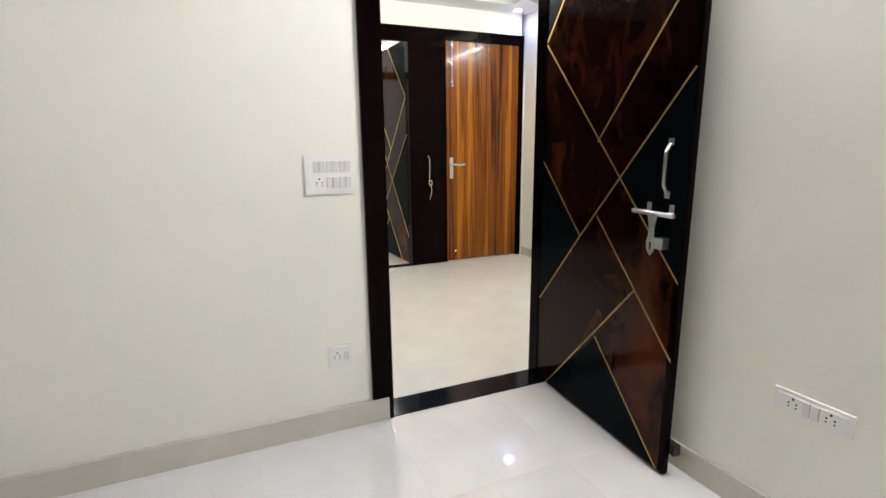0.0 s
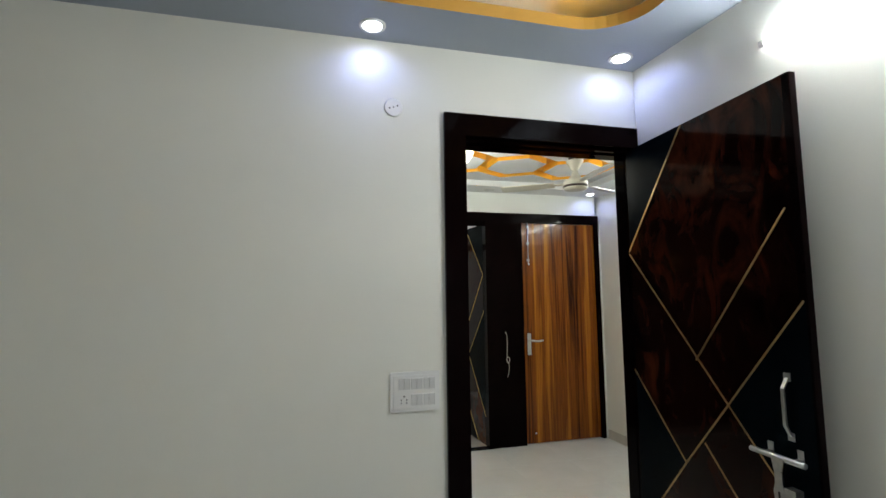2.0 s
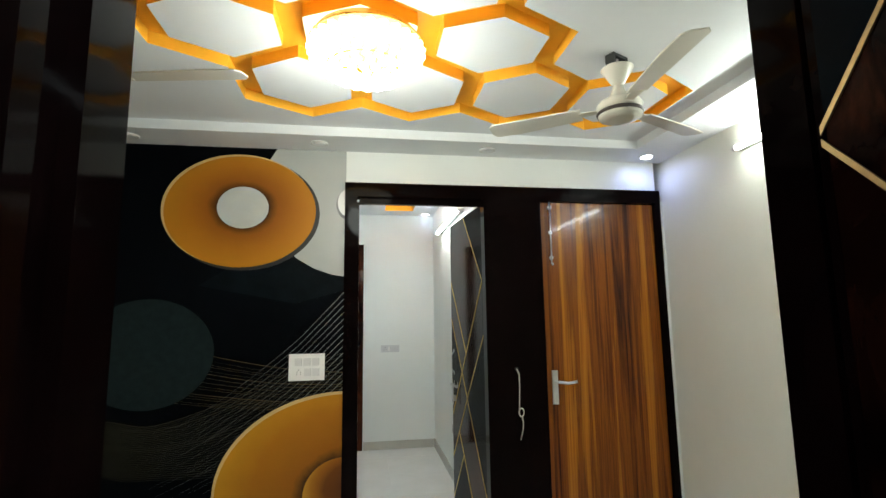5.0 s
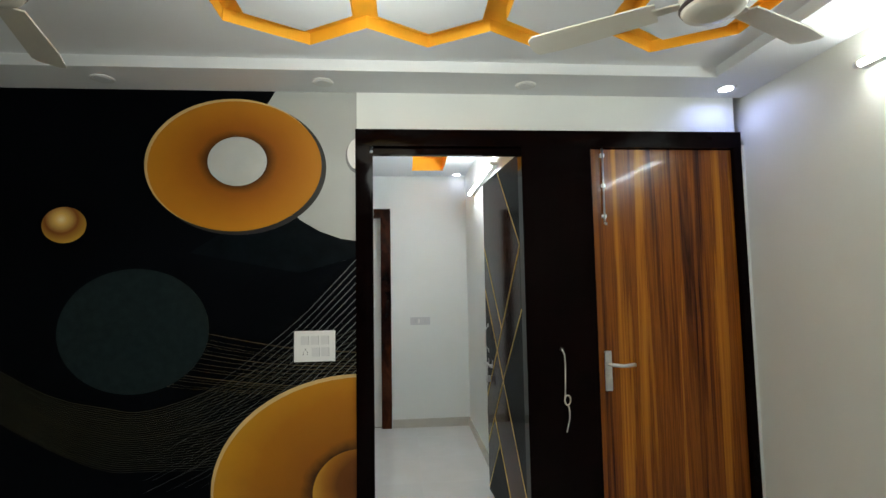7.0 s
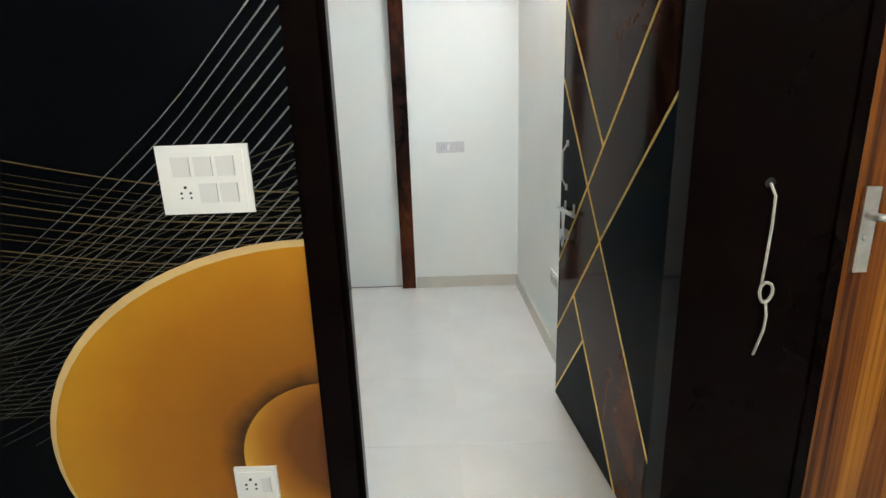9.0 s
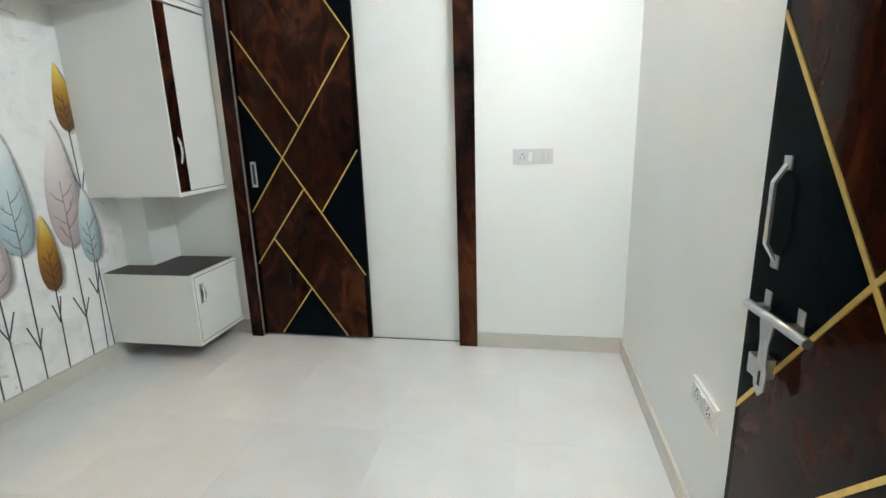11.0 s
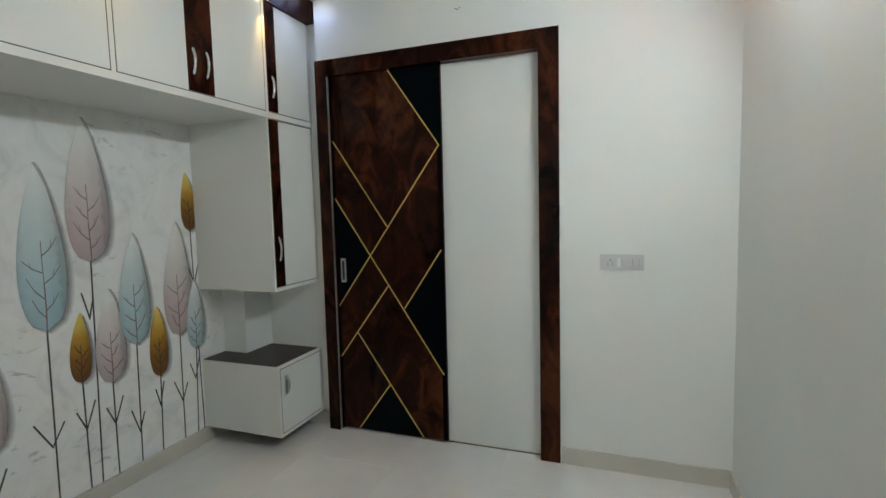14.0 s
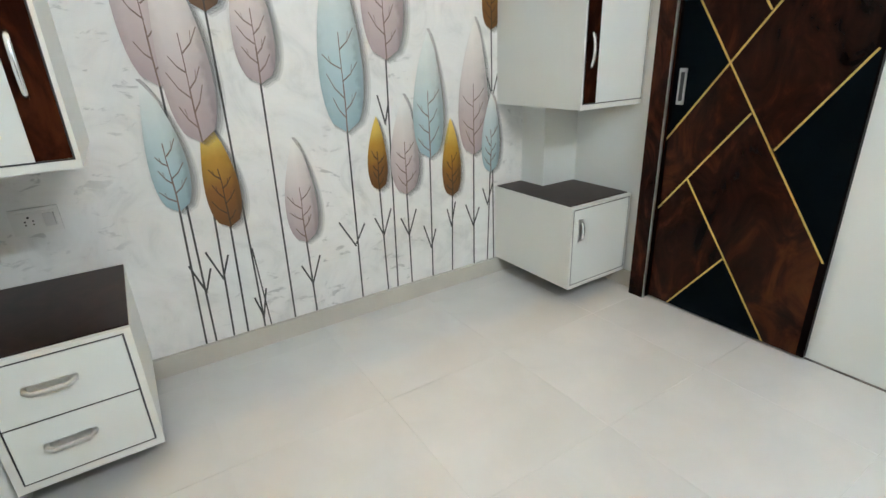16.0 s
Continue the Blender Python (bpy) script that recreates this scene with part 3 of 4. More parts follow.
for k, (r, z) in enumerate(((0.223, -0.032), (0.16, -0.136))):
    bm = bmesh.new()
    for i in range(36):
        a, b = 2 * math.pi * i / 36, 2 * math.pi * (i + 1) / 36
        rod(bm, (r * math.cos(a), r * math.sin(a), z), (r * math.cos(b), r * math.sin(b), z), 0.004, 6)
    part("ring", bm, GOLD, chand)
bm = bmesh.new()
lathe(bm, [(0.006, -0.195), (0.02, -0.188), (0.022, -0.176)], 16)
part("finial", bm, CHROME, chand)


def ceiling_fan(x, y, turn, label):
    t = thing("ceiling_fan", pose(x, y, TRAY, 0, 0, turn) @ Matrix.Diagonal((1, 1, 1.13, 1)), label, "ceiling fan", "hall ceiling fans")
    bm = bmesh.new()
    lathe(bm, [(0.016, -0.128), (0.030, -0.108), (0.050, -0.078), (0.066, -0.056), (0.068, -0.050), (0.062, -0.047), (0.015, -0.047)], 28)
    part("canopy", bm, FAN_WHITE, t)
    bm = bmesh.new()
    rod(bm, (0, 0, -0.20), (0, 0, 0.0), 0.009, 12)
    part("downrod", bm, FAN_WHITE, t)
    bm = bmesh.new()
    box(bm, -0.048, -0.022, -0.045, -0.036, 0.022, 0.0)
    box(bm, 0.036, -0.022, -0.045, 0.048, 0.022, 0.0)
    box(bm, -0.036, -0.022, -0.012, 0.036, 0.022, 0.0)
    part("hook_box", bm, HOLE, t, "black hook bracket")
    bm = bmesh.new()
    lathe(bm, [(0.085, -0.225), (0.096, -0.20), (0.085, -0.185), (0.05, -0.17), (0.03, -0.145), (0.02, -0.115)], 32)
    part("motor", bm, FAN_WHITE, t)
    bm = bmesh.new()
    lathe(bm, [(0.093, -0.236), (0.098, -0.228), (0.094, -0.222)], 32)
    part("trim_ring", bm, FAN_BROWN, t, "dark brown trim ring")
    bm = bmesh.new()
    lathe(bm, [(0.05, -0.252), (0.085, -0.246), (0.092, -0.236)], 32)
    part("bottom_cap", bm, FAN_WHITE, t)
    for k in range(3):
        m = pose(0, 0, -0.205, 0, 0, 120 * k)
        bm = bmesh.new()
        prism(bm, [(0.09, -0.018), (0.17, -0.022), (0.17, 0.022), (0.09, 0.018)], "z", -0.004, 0.0)
        arm = part("blade_arm", bm, FAN_WHITE, t, at=m)
        bm = bmesh.new()
        prism(bm, [(0.16, -0.045), (0.45, -0.062), (0.565, -0.055), (0.58, -0.03), (0.58, 0.03), (0.56, 0.05), (0.16, 0.042)], "z", -0.003, 0.002)
        bmesh.ops.rotate(bm, cent=(0, 0, 0), matrix=Matrix.Rotation(radians(9), 3, "X"), verts=bm.verts)
        part("blade", bm, FAN_WHITE, t, at=m)


ceiling_fan(2.614, 1.410, 25, "ivory three-blade ceiling fan with dark ring")
ceiling_fan(0.545, 1.415, -10, "ivory three-blade ceiling fan with dark ring")


# ---------------------------------------------------------------- door frames
def frame_piece(name, parent, *r, mat=None, w=0.004):
    part(name, rounded(*r, w=w), mat or BLACK, parent)


f1 = thing("door_1", (1.62, 0.05, 0), "glossy black-brown wooden frame around the doorway", "door frame", kind="structure")
frame_piece("jamb", f1, -0.439, -0.068, 0.0, -0.348, 0.078, 2.107, w=0.014)
frame_piece("jamb", f1, -0.348, -0.005, 0.0, -0.330, 0.078, 2.095)
frame_piece("jamb", f1, 0.450, 0.008, 0.0, 0.483, 0.078, 2.107)
frame_piece("head", f1, -0.439, -0.068, 2.107, 0.478, 0.078, 2.200)
frame_piece("stop", f1, -0.330, 0.010, 2.088, 0.450, 0.078, 2.107)
frame_piece("stop", f1, -0.348, -0.030, 2.095, 0.450, 0.010, 2.107, w=0.003)

f2 = thing("door_2", (2.483, FY, 0), "glossy black-brown wooden frame joining two doorways", "door frame", kind="structure")
frame_piece("jamb", f2, -1.061, -0.018, 0, -0.985, FB - FY + 0.004, 2.18)
frame_piece("stop", f2, -0.985, 0.012, 0, -0.972, 0.045, 2.15)
frame_piece("head", f2, -1.061, -0.0175, 2.18, 1.089, FB - FY + 0.004, 2.271)
frame_piece("stop", f2, -0.972, 0.01, 2.14, -0.173, 0.045, 2.18)
frame_piece("jamb", f2, -0.173, -0.016, 0, -0.117, FB - FY + 0.004, 2.18)
frame_piece("infill_panel", f2, -0.117, -0.008, 0, 0.185, 0.055, 2.18)
frame_piece("jamb", f2, 0.185, -0.014, 0, 0.216, 0.055, 2.18)
frame_piece("jamb", f2, 1.047, -0.014, 0, 1.089, 0.055, 2.18)

# ---------------------------------------------------------------- patterned door leaves
def clip_poly(pts, zmin, zmax, smin, smax):
    """Cuts an outline to a panel."""
    for axis, lim, sign in ((1, zmin, 1), (1, zmax, -1), (0, smin, 1), (0, smax, -1)):
        out = []
        for i, p in enumerate(pts):
            q = pts[(i + 1) % len(pts)]
            a, b = sign * (p[axis] - lim), sign * (q[axis] - lim)
            if a >= 0:
                out.append(p)
            if a * b < 0:
                k = a / (a - b)
                out.append((p[0] + k * (q[0] - p[0]), p[1] + k * (q[1] - p[1])))
        pts = out
        if len(pts) < 3:
            return []
    return pts


def strip_outline(p, q, w):
    d = Vector((q[0] - p[0], q[1] - p[1])).normalized()
    n = Vector((-d.y, d.x)) * w / 2
    return [(p[0] + n.x, p[1] + n.y), (q[0] + n.x, q[1] + n.y), (q[0] - n.x, q[1] - n.y), (p[0] - n.x, p[1] - n.y)]


def patterned_leaf(t, width, height, lines, facets, fit_z, base=BURL, edge=BLACK, z0=0.012, thick=0.032, strip=0.008, brass=None):
    """A leaf in its own frame: s along x from the hinge, front face towards -y, z up. Brass lines and dark facets lie on the veneer."""
    part("leaf", rounded(0, 0, z0, width, thick, height, w=0.002), [base], t)
    part("edge_lipping", rounded(width, 0.001, z0, width + 0.004, thick - 0.001, height - 0.001, w=0.001), edge, t, "dark edge lipping")
    part("edge_lipping", one(0, -0.0006, z0, 0.012, 0.0, height), edge, t, "dark edge lipping")
    part("edge_lipping", one(width - 0.022, -0.0006, z0, width, 0.0, height), edge, t, "dark edge lipping")
    for f in facets:
        pts = clip_poly([(s, fit_z(z)) for s, z in f], z0 + 0.002, height - 0.002, 0.012, width - 0.002)
        if pts:
            bm = bmesh.new()
            prism(bm, pts, "y", -0.0012, 0.001)
            part("inlay_panel", bm, BLACK_PANEL, t, "blue-black gloss inlay panel")
    for p, q in lines:
        pts = clip_poly(strip_outline((p[0], fit_z(p[1])), (q[0], fit_z(q[1])), strip), z0 + 0.002, height - 0.002, 0.006, width - 0.004)
        if pts:
            bm = bmesh.new()
            prism(bm, pts, "y", -0.0026, 0.001)
            part("brass_strip", bm, brass or GOLD, t, "thin brass strip")


def spread(width):
    """The pattern shared by the leaves, s from 0 to 1 across the leaf and z in metres."""
    def P(s, z):
        return (s * width, z)
    lines = [(P(0.455, 2.135), P(0.0, 1.635)), (P(0.0, 1.635), P(0.965, 0.715)), (P(0.905, 1.70), P(0.440, 1.199)), (P(0.945, 1.42), P(0.345, 0.803)),
             (P(0.345, 0.803), P(0.01, 0.44)), (P(0.0, 1.115), P(0.345, 0.803)), (P(0.462, 0.905), P(0.965, 0.435)), (P(0.730, 0.655), P(0.07, -0.01)), (P(0.495, 0.392), P(0.940, 0.0))]
    facets = [[P(0.0, 2.20), P(0.50, 2.20), P(0.455, 2.135), P(0.0, 1.635)], [P(0.945, 1.42), P(0.600, 1.060), P(0.965, 0.715), P(1.0, 0.70), P(1.0, 1.46)],
              [P(0.0, 1.115), P(0.345, 0.803), P(0.0, 0.43)], [P(0.495, 0.392), P(0.08, 0.0), P(0.940, 0.0)]]
    return lines, facets


def door_furniture(t, s_handle, z_handle, s_latch, z_latch, toward):
    """Pull handle and sliding latch on the front face; toward is +1 when the free edge lies at greater s."""
    h = part("pull_handle", bar((s_handle, 0, z_handle + 0.087), (s_handle, 0, z_handle - 0.082)), STEEL, t, "satin steel pull handle")
    for z in (z_handle + 0.089, z_handle - 0.084):
        part("fixing_foot", rounded(s_handle - 0.011, -0.004, z - 0.012, s_handle + 0.011, 0.0, z + 0.012, w=0.001), STEEL, h)
    bm = bmesh.new()
    rod(bm, (s_latch - 0.10 * toward, -0.022, z_latch), (s_latch + 0.085 * toward, -0.022, z_latch), 0.0085, 14)
    latch = part("latch_bolt", bm, STEEL, t, "satin steel sliding bolt")
    for k in (-0.045, 0.055):
        s = s_latch + k * toward
        bm = boxes((s - 0.009, -0.022, z_latch - 0.002, s + 0.009, 0.0, z_latch + 0.008), (s - 0.010, -0.003, z_latch, s + 0.010, 0.0, z_latch + 0.034))
        soften(bm, 0.001)
        part("guide", bm, STEEL, latch)
    bm = bmesh.new()
    s = s_latch + 0.0 * toward
    pts = [(s - 0.022, z_latch), (s + 0.022, z_latch), (s + 0.013, z_latch - 0.045), (s + 0.013, z_latch - 0.075), (s + 0.020, z_latch - 0.100),
           (s + 0.016, z_latch - 0.130), (s, z_latch - 0.146), (s - 0.016, z_latch - 0.130), (s - 0.020, z_latch - 0.100), (s - 0.013, z_latch - 0.075), (s - 0.013, z_latch - 0.045)]
    prism(bm, pts, "y", -0.030, -0.027)
    hasp = part("hasp", bm, STEEL, latch)
    part("slot", rounded(s - 0.003, -0.0312, z_latch - 0.125, s + 0.003, -0.030, z_latch - 0.098, w=0.0004), HOLE, latch, "dark hasp slot")
    part("keep", rounded(s + 0.03 * toward - 0.012, -0.030, z_latch - 0.118, s + 0.03 * toward + 0.024, 0.0, z_latch - 0.080, w=0.002), STEEL, latch)


def bar(a, b):
    """A cranked flat pull handle between two fixings."""
    bm = bmesh.new()
    (x, _, z1), (_, _, z0) = a, b
    d, t = 0.024, 0.005
    outer = [(0.0, z1), (-0.006, z1), (-d, z1 - 0.030), (-d, z0 + 0.030), (-0.006, z0), (0.0, z0)]
    inner = [(0.0, z0 + 0.006), (-0.005, z0 + 0.007), (t - d, z0 + 0.032), (t - d, z1 - 0.032), (-0.005, z1 - 0.007), (0.0, z1 - 0.006)]
    prism(bm, outer + inner, "x", x - 0.006, x + 0.006)
    soften(bm, 0.0012)
    return bm


def leaf_pose(hinge, free, face):
    """The leaf's own frame: x from hinge to free edge, front face (-y) towards the side given."""
    d = (Vector(free) - Vector(hinge)).normalized()
    n = Vector((d.y, -d.x))
    flip = n.dot(Vector(face)) < 0
    m = Matrix.Identity(4)
    yy = -n if not flip else n
    m.col[0] = (d.x, d.y, 0, 0)
    m.col[1] = (yy.x, yy.y, 0, 0)
    m.col[3] = (hinge[0], hinge[1], 0, 1)
    return m


def slide_pattern(width):
    """The mirrored pattern, from the grip side."""
    def P(*p):
        return [(u * width, z) for u, z in p]
    lines = [P((0.40, 2.300), (0.985, 1.709)), P((0.985, 1.709), (0.0, 0.770)), P((0.0, 1.779), (0.502, 1.261)), P((0.0, 1.44), (0.985, 0.405)),
             P((0.985, 1.125), (0.644, 0.781)), P((0.493, 0.908), (0.0, 0.453)), P((0.185, 0.617), (0.80, 0.0)), P((0.48, 0.309), (0.15, 0.0))]
    facets = [P((0.40, 2.300), (0.985, 1.709), (1.0, 1.69), (1.0, 2.30)), P((0.0, 1.44), (0.331, 1.097), (0.0, 0.77)), P((1.0, 1.14), (0.644, 0.781), (1.0, 0.39)), P((0.48, 0.309), (0.15, 0.0), (0.80, 0.0))]
    return lines, facets


# first leaf, open against the side wall; its dimness is put into veneer and brass colours
HA, FA = (2.072, 0.050), (2.036, -0.832)
leaf_a = thing("door_leaf", leaf_pose(HA, FA, (-1, 0)), "open burl-veneer door with brass strips and black inlays", "door", "patterned doors")
W = 0.848
lines, facets = spread(0.890)
patterned_leaf(leaf_a, W, 2.105, lines, facets, lambda z: z - 0.003, BURL_SHADED, thick=0.024, strip=0.0065, brass=GOLD_SHADED)
door_furniture(leaf_a, 0.768, 1.102, 0.738, 0.952, 1)
part("stay_hook", rounded(0.80, 0.024, 0.09, 0.872, 0.052, 0.13, w=0.004), HOLE, leaf_a, "small black door stay")

# leaf of the last room, open into it
HC, FC = (2.312, 2.702), (2.252, 3.545)
leaf_c = thing("door_leaf", leaf_pose(FC, HC, (-1, 0)), "open glossy door with brass strips and black inlays", "door", "patterned doors")
WC = 0.845
lines = [((0.338, 2.24), (0.832, 1.660)), ((0.832, 1.652), (0.0, 0.651)), ((0.0, 1.700), (0.419, 1.155)), ((0.0, 1.405), (0.845, 0.281)),
         ((0.0, 0.335), (0.427, 0.837)), ((0.427, 0.837), (0.845, 1.300)), ((0.194, 0.565), (0.660, 0.0)), ((0.315, 0.420), (0.0, 0.030))]
facets = [[(0.30, 2.30), (0.338, 2.24), (0.832, 1.660), (0.845, 1.640), (0.845, 2.30)], [(0.0, 1.405), (0.298, 1.009), (0.0, 0.651)],
          [(0.427, 0.837), (0.845, 0.281), (0.845, 1.300)], [(0.315, 0.420), (0.0, 0.030), (0.0, 0.0), (0.660, 0.0)]]
patterned_leaf(leaf_c, WC, 2.165, lines, facets, lambda z: z, strip=0.009)
door_furniture(leaf_c, WC - 0.774, 1.064, WC - 0.724, 0.890, -1)

# sliding door in the far wall
slide = thing("sliding_door", (0.203, SL - 0.026, 0), "half-closed burl-veneer sliding door with brass strips", "sliding door")
WS = 0.690
lines, facets = slide_pattern(WS)
patterned_leaf(slide, WS, 2.150, lines, facets, lambda z: z, thick=0.024, strip=0.007)
grip = part("recessed_grip", rounded(0.028, -0.004, 0.925, 0.062, 0.001, 1.070, w=0.002), STEEL, slide, "satin steel recessed grip")
part("grip_hollow", rounded(0.037, -0.0055, 0.940, 0.053, -0.003, 1.055, w=0.001), GAP, grip)

fs = thing("sliding_door_frame", (0.831, SL, 0), "glossy dark veneer frame around the sliding door", "door frame")
part("jamb", rounded(-0.707, -0.060, 0, -0.630, -0.002, 2.145, w=0.003), BURL_DARK, fs)
part("jamb", rounded(0.604, -0.060, 0, 0.707, -0.002, 2.145, w=0.003), BURL_DARK, fs)
part("head", rounded(-0.707, -0.0605, 2.145, 0.707, -0.002, 2.240, w=0.003), BURL_DARK, fs)
part("edge_bead", one(-0.630, -0.058, 0, -0.625, -0.046, 2.143), STEEL, fs, "thin pale metal bead")

# closed bathroom door
bath = thing("bathroom_door", (2.700, FY + 0.016, 0), "closed striped wood laminate door with lever handle", "door")
part("leaf", rounded(0.002, 0, 0.008, 0.828, 0.034, 2.176, w=0.002), ZEBRA, bath)
plate = part("handle_plate", rounded(0.042, -0.010, 0.860, 0.078, 0.0, 1.070, w=0.006), STEEL, bath, "satin chrome handle plate")
bm = bmesh.new()
chain(bm, [(0.060, -0.008, 1.000), (0.060, -0.045, 1.002), (0.085, -0.052, 1.000), (0.130, -0.050, 0.994), (0.192, -0.046, 1.000)], 0.0095, 10)
part("lever", bm, STEEL, plate)
bm = bmesh.new()
lathe(bm, [(0.009, 0), (0.009, 0.012)], 16)
bmesh.ops.rotate(bm, cent=(0, 0, 0), matrix=Matrix.Rotation(radians(90), 3, "X"), verts=bm.verts)
part("key_cylinder", bm, STEEL, plate, at=pose(0.060, -0.008, 0.945))
bm = bmesh.new()
rod(bm, (0.070, -0.012, 1.775), (0.070, -0.012, 2.178), 0.0055, 10)
bolt = part("tower_bolt", bm, STEEL, bath, "long steel tower bolt")
for z in (1.80, 1.97, 2.14):
    part("guide", rounded(0.058, -0.014, z - 0.010, 0.082, 0.0, z + 0.010, w=0.001), STEEL, bolt)
bm = bmesh.new()
rod(bm, (0.070, -0.014, 1.765), (0.070, -0.030, 1.755), 0.007, 10)
part("bolt_knob", bm, STEEL, bolt)
bm = bmesh.new()
lathe(bm, [(0.010, 0), (0.012, 0.008), (0.006, 0.022)], 16)
bmesh.ops.rotate(bm, cent=(0, 0, 0), matrix=Matrix.Rotation(radians(90), 3, "X"), verts=bm.verts)
part("floor_stop", bm, CHROME, bath, at=pose(0.100, 0, 0.105))

# knotted string on the dark infill panel
cord = thing("knotted_string", (2.508, FY - 0.011, 0.69), "knotted white string hanging from a hole in panel", "string")
bm = bmesh.new()
chain(bm, [(-0.010, -0.004, 0.40), (0.004, -0.006, 0.37), (0.006, -0.005, 0.30), (0.003, -0.005, 0.22), (0.000, -0.005, 0.155)], 0.0032, 8)
part("upper_cord", bm, STRING, cord)
bm = bmesh.new()
chain(bm, [(0.012 + 0.020 * math.sin(a) * 0.8, -0.007 - 0.002 * math.sin(2 * a), 0.135 + 0.026 * math.cos(a)) for a in [0.6 * i for i in range(12)]], 0.0038, 8)
part("knot", bm, STRING, cord)
bm = bmesh.new()
chain(bm, [(0.014, -0.006, 0.115), (0.022, -0.005, 0.075), (0.020, -0.005, 0.035), (0.002, -0.005, -0.03)], 0.0032, 8)
part("lower_cord", bm, STRING, cord)
bm = bmesh.new()
lathe(bm, [(0.012, 0), (0.012, 0.002)], 16)
bmesh.ops.rotate(bm, cent=(0, 0, 0), matrix=Matrix.Rotation(radians(90), 3, "X"), verts=bm.verts)
part("cable_hole", bm, HOLE, cord, "dark cable hole", at=pose(-0.008, 0.0008, 0.40))


# ---------------------------------------------------------------- switches and sockets
def holes(parent, x, z, k=1.0):
    for dx, dz, r in ((0, 0.014, 0.0035), (-0.0105, 0.001, 0.0028), (0.0105, 0.001, 0.0028), (-0.0105, -0.010, 0.0024), (0.0105, -0.010, 0.0024)):
        bm = bmesh.new()
        rod(bm, (x + dx * k, -0.0122, z + dz * k), (x + dx * k, -0.0105, z + dz * k), r * k, 10)
        part("pin_hole", bm, HOLE, parent)


def switch_board(at, w, h, rockers, sockets, label, body=None, k=1.0):
    """A wall plate that faces -y in its own frame, with rocker switches and five-pin sockets at (x, z) from its middle."""
    t = thing("switch_board", at, label, "switch board", "wall switch boards")
    part("plate", rounded(-w / 2, -0.008, -h / 2, w / 2, 0.0, h / 2, w=0.004), body or PLASTIC, t)
    part("inset", rounded(-w / 2 + 0.012, -0.0105, -h / 2 + 0.012, w / 2 - 0.012, -0.007, h / 2 - 0.012, w=0.0015), body or PLASTIC, t)
    for i, (x, z, rw, rh) in enumerate(rockers):
        bm = bmesh.new()
        prism(bm, [(-0.0105, z - rh / 2), (-0.0125, z - rh / 2), (-0.0160, z + rh / 2), (-0.0105, z + rh / 2)], "x", x - rw / 2 + 0.001, x + rw / 2 - 0.001)
        part("rocker", bm, body if body and i else PLASTIC if body else KEY_PLASTIC, t)
        part("rocker_gap", one(x + rw / 2 - 0.0012, -0.0112, z - rh / 2, x + rw / 2 + 0.0008, -0.0100, z + rh / 2), GROOVE, t)
    for x, z in sockets:
        holes(t, x, z, k)
    return t


ROW = [-0.055, -0.033, -0.006, 0.016, 0.043, 0.065]
switch_board((1.053, 0, 1.082), 0.192, 0.148, [(x, 0.030, 0.020, 0.042) for x in ROW] + [(x, -0.030, 0.020, 0.042) for x in ROW[2:]], [(-0.044, -0.030)],
             "white switch board with rockers and socket on cream wall")
switch_board((1.050, 0, 0.335), 0.094, 0.105, [(0.024, 0.0, 0.020, 0.040)], [(-0.012, 0.0)], "small white socket plate low on cream wall")
switch_board((1.2125, FY, 1.140), 0.206, 0.155, [(x, 0.030, 0.040, 0.044) for x in (-0.050, 0.0, 0.050)] + [(x, -0.030, 0.040, 0.044) for x in (0.005, 0.052)], [(-0.046, -0.030)],
             "white switch board on the dark mural wall")
switch_board((1.2285, FY - 0.006, 0.333), 0.112, 0.100, [(0.026, 0.0, 0.024, 0.046)], [(-0.014, 0.0)], "white socket and switch plate on orange mural disc", k=1.2)
switch_board((1.836, SY, 1.072), 0.204, 0.078, [(-0.012, 0.0, 0.022, 0.044), (0.030, 0.0, 0.040, 0.044), (0.066, 0.0, 0.026, 0.044)], [(-0.054, -0.002)],
             "silver-grey switch plate with socket on white wall", GREY_PLASTIC)
switch_board(pose(CX, 3.92, 0.435, 0, 0, -90), 0.20, 0.072, [(0.0, 0.0, 0.03, 0.045)], [(-0.05, 0), (0.05, 0)], "white double socket plate low on white wall")
switch_board(pose(2.1625, -1.178, 0.436, 0, 0, -87.2), 0.205, 0.068, [(-0.012, 0.0, 0.020, 0.042), (0.012, 0.0, 0.020, 0.042)], [(-0.048, 0), (0.05, 0)],
             "white double socket plate low on cream wall")
switch_board(pose(CM, 2.862, 0.705, 0, 0, 90), 0.13, 0.085, [(0.035, 0.0, 0.030, 0.044)], [(-0.018, 0.0)], "white socket plate above the drawer chest")

# round cover plate high on the wall
cover = thing("cover_plate", (0.972, 0, 2.204), "round white cover plate with screws on wall", "cover plate")
bm = bmesh.new()
lathe(bm, [(0.038, 0), (0.038, 0.004), (0.033, 0.007)], 32)
bmesh.ops.rotate(bm, cent=(0, 0, 0), matrix=Matrix.Rotation(radians(90), 3, "X"), verts=bm.verts)
part("disc", bm, PLASTIC, cover)
for x, z in ((-0.016, -0.005), (0.016, 0.007), (0.0, 0.0)):
    bm = bmesh.new()
    rod(bm, (x, -0.0085, z), (x, -0.006, z), 0.0034, 10)
    part("screw", bm, HOLE, cover)


# ---------------------------------------------------------------- the hall mural
mural = thing("wall_mural", (0, FY, 0), "dark wallpaper mural with orange discs and teal circle", "wall mural")


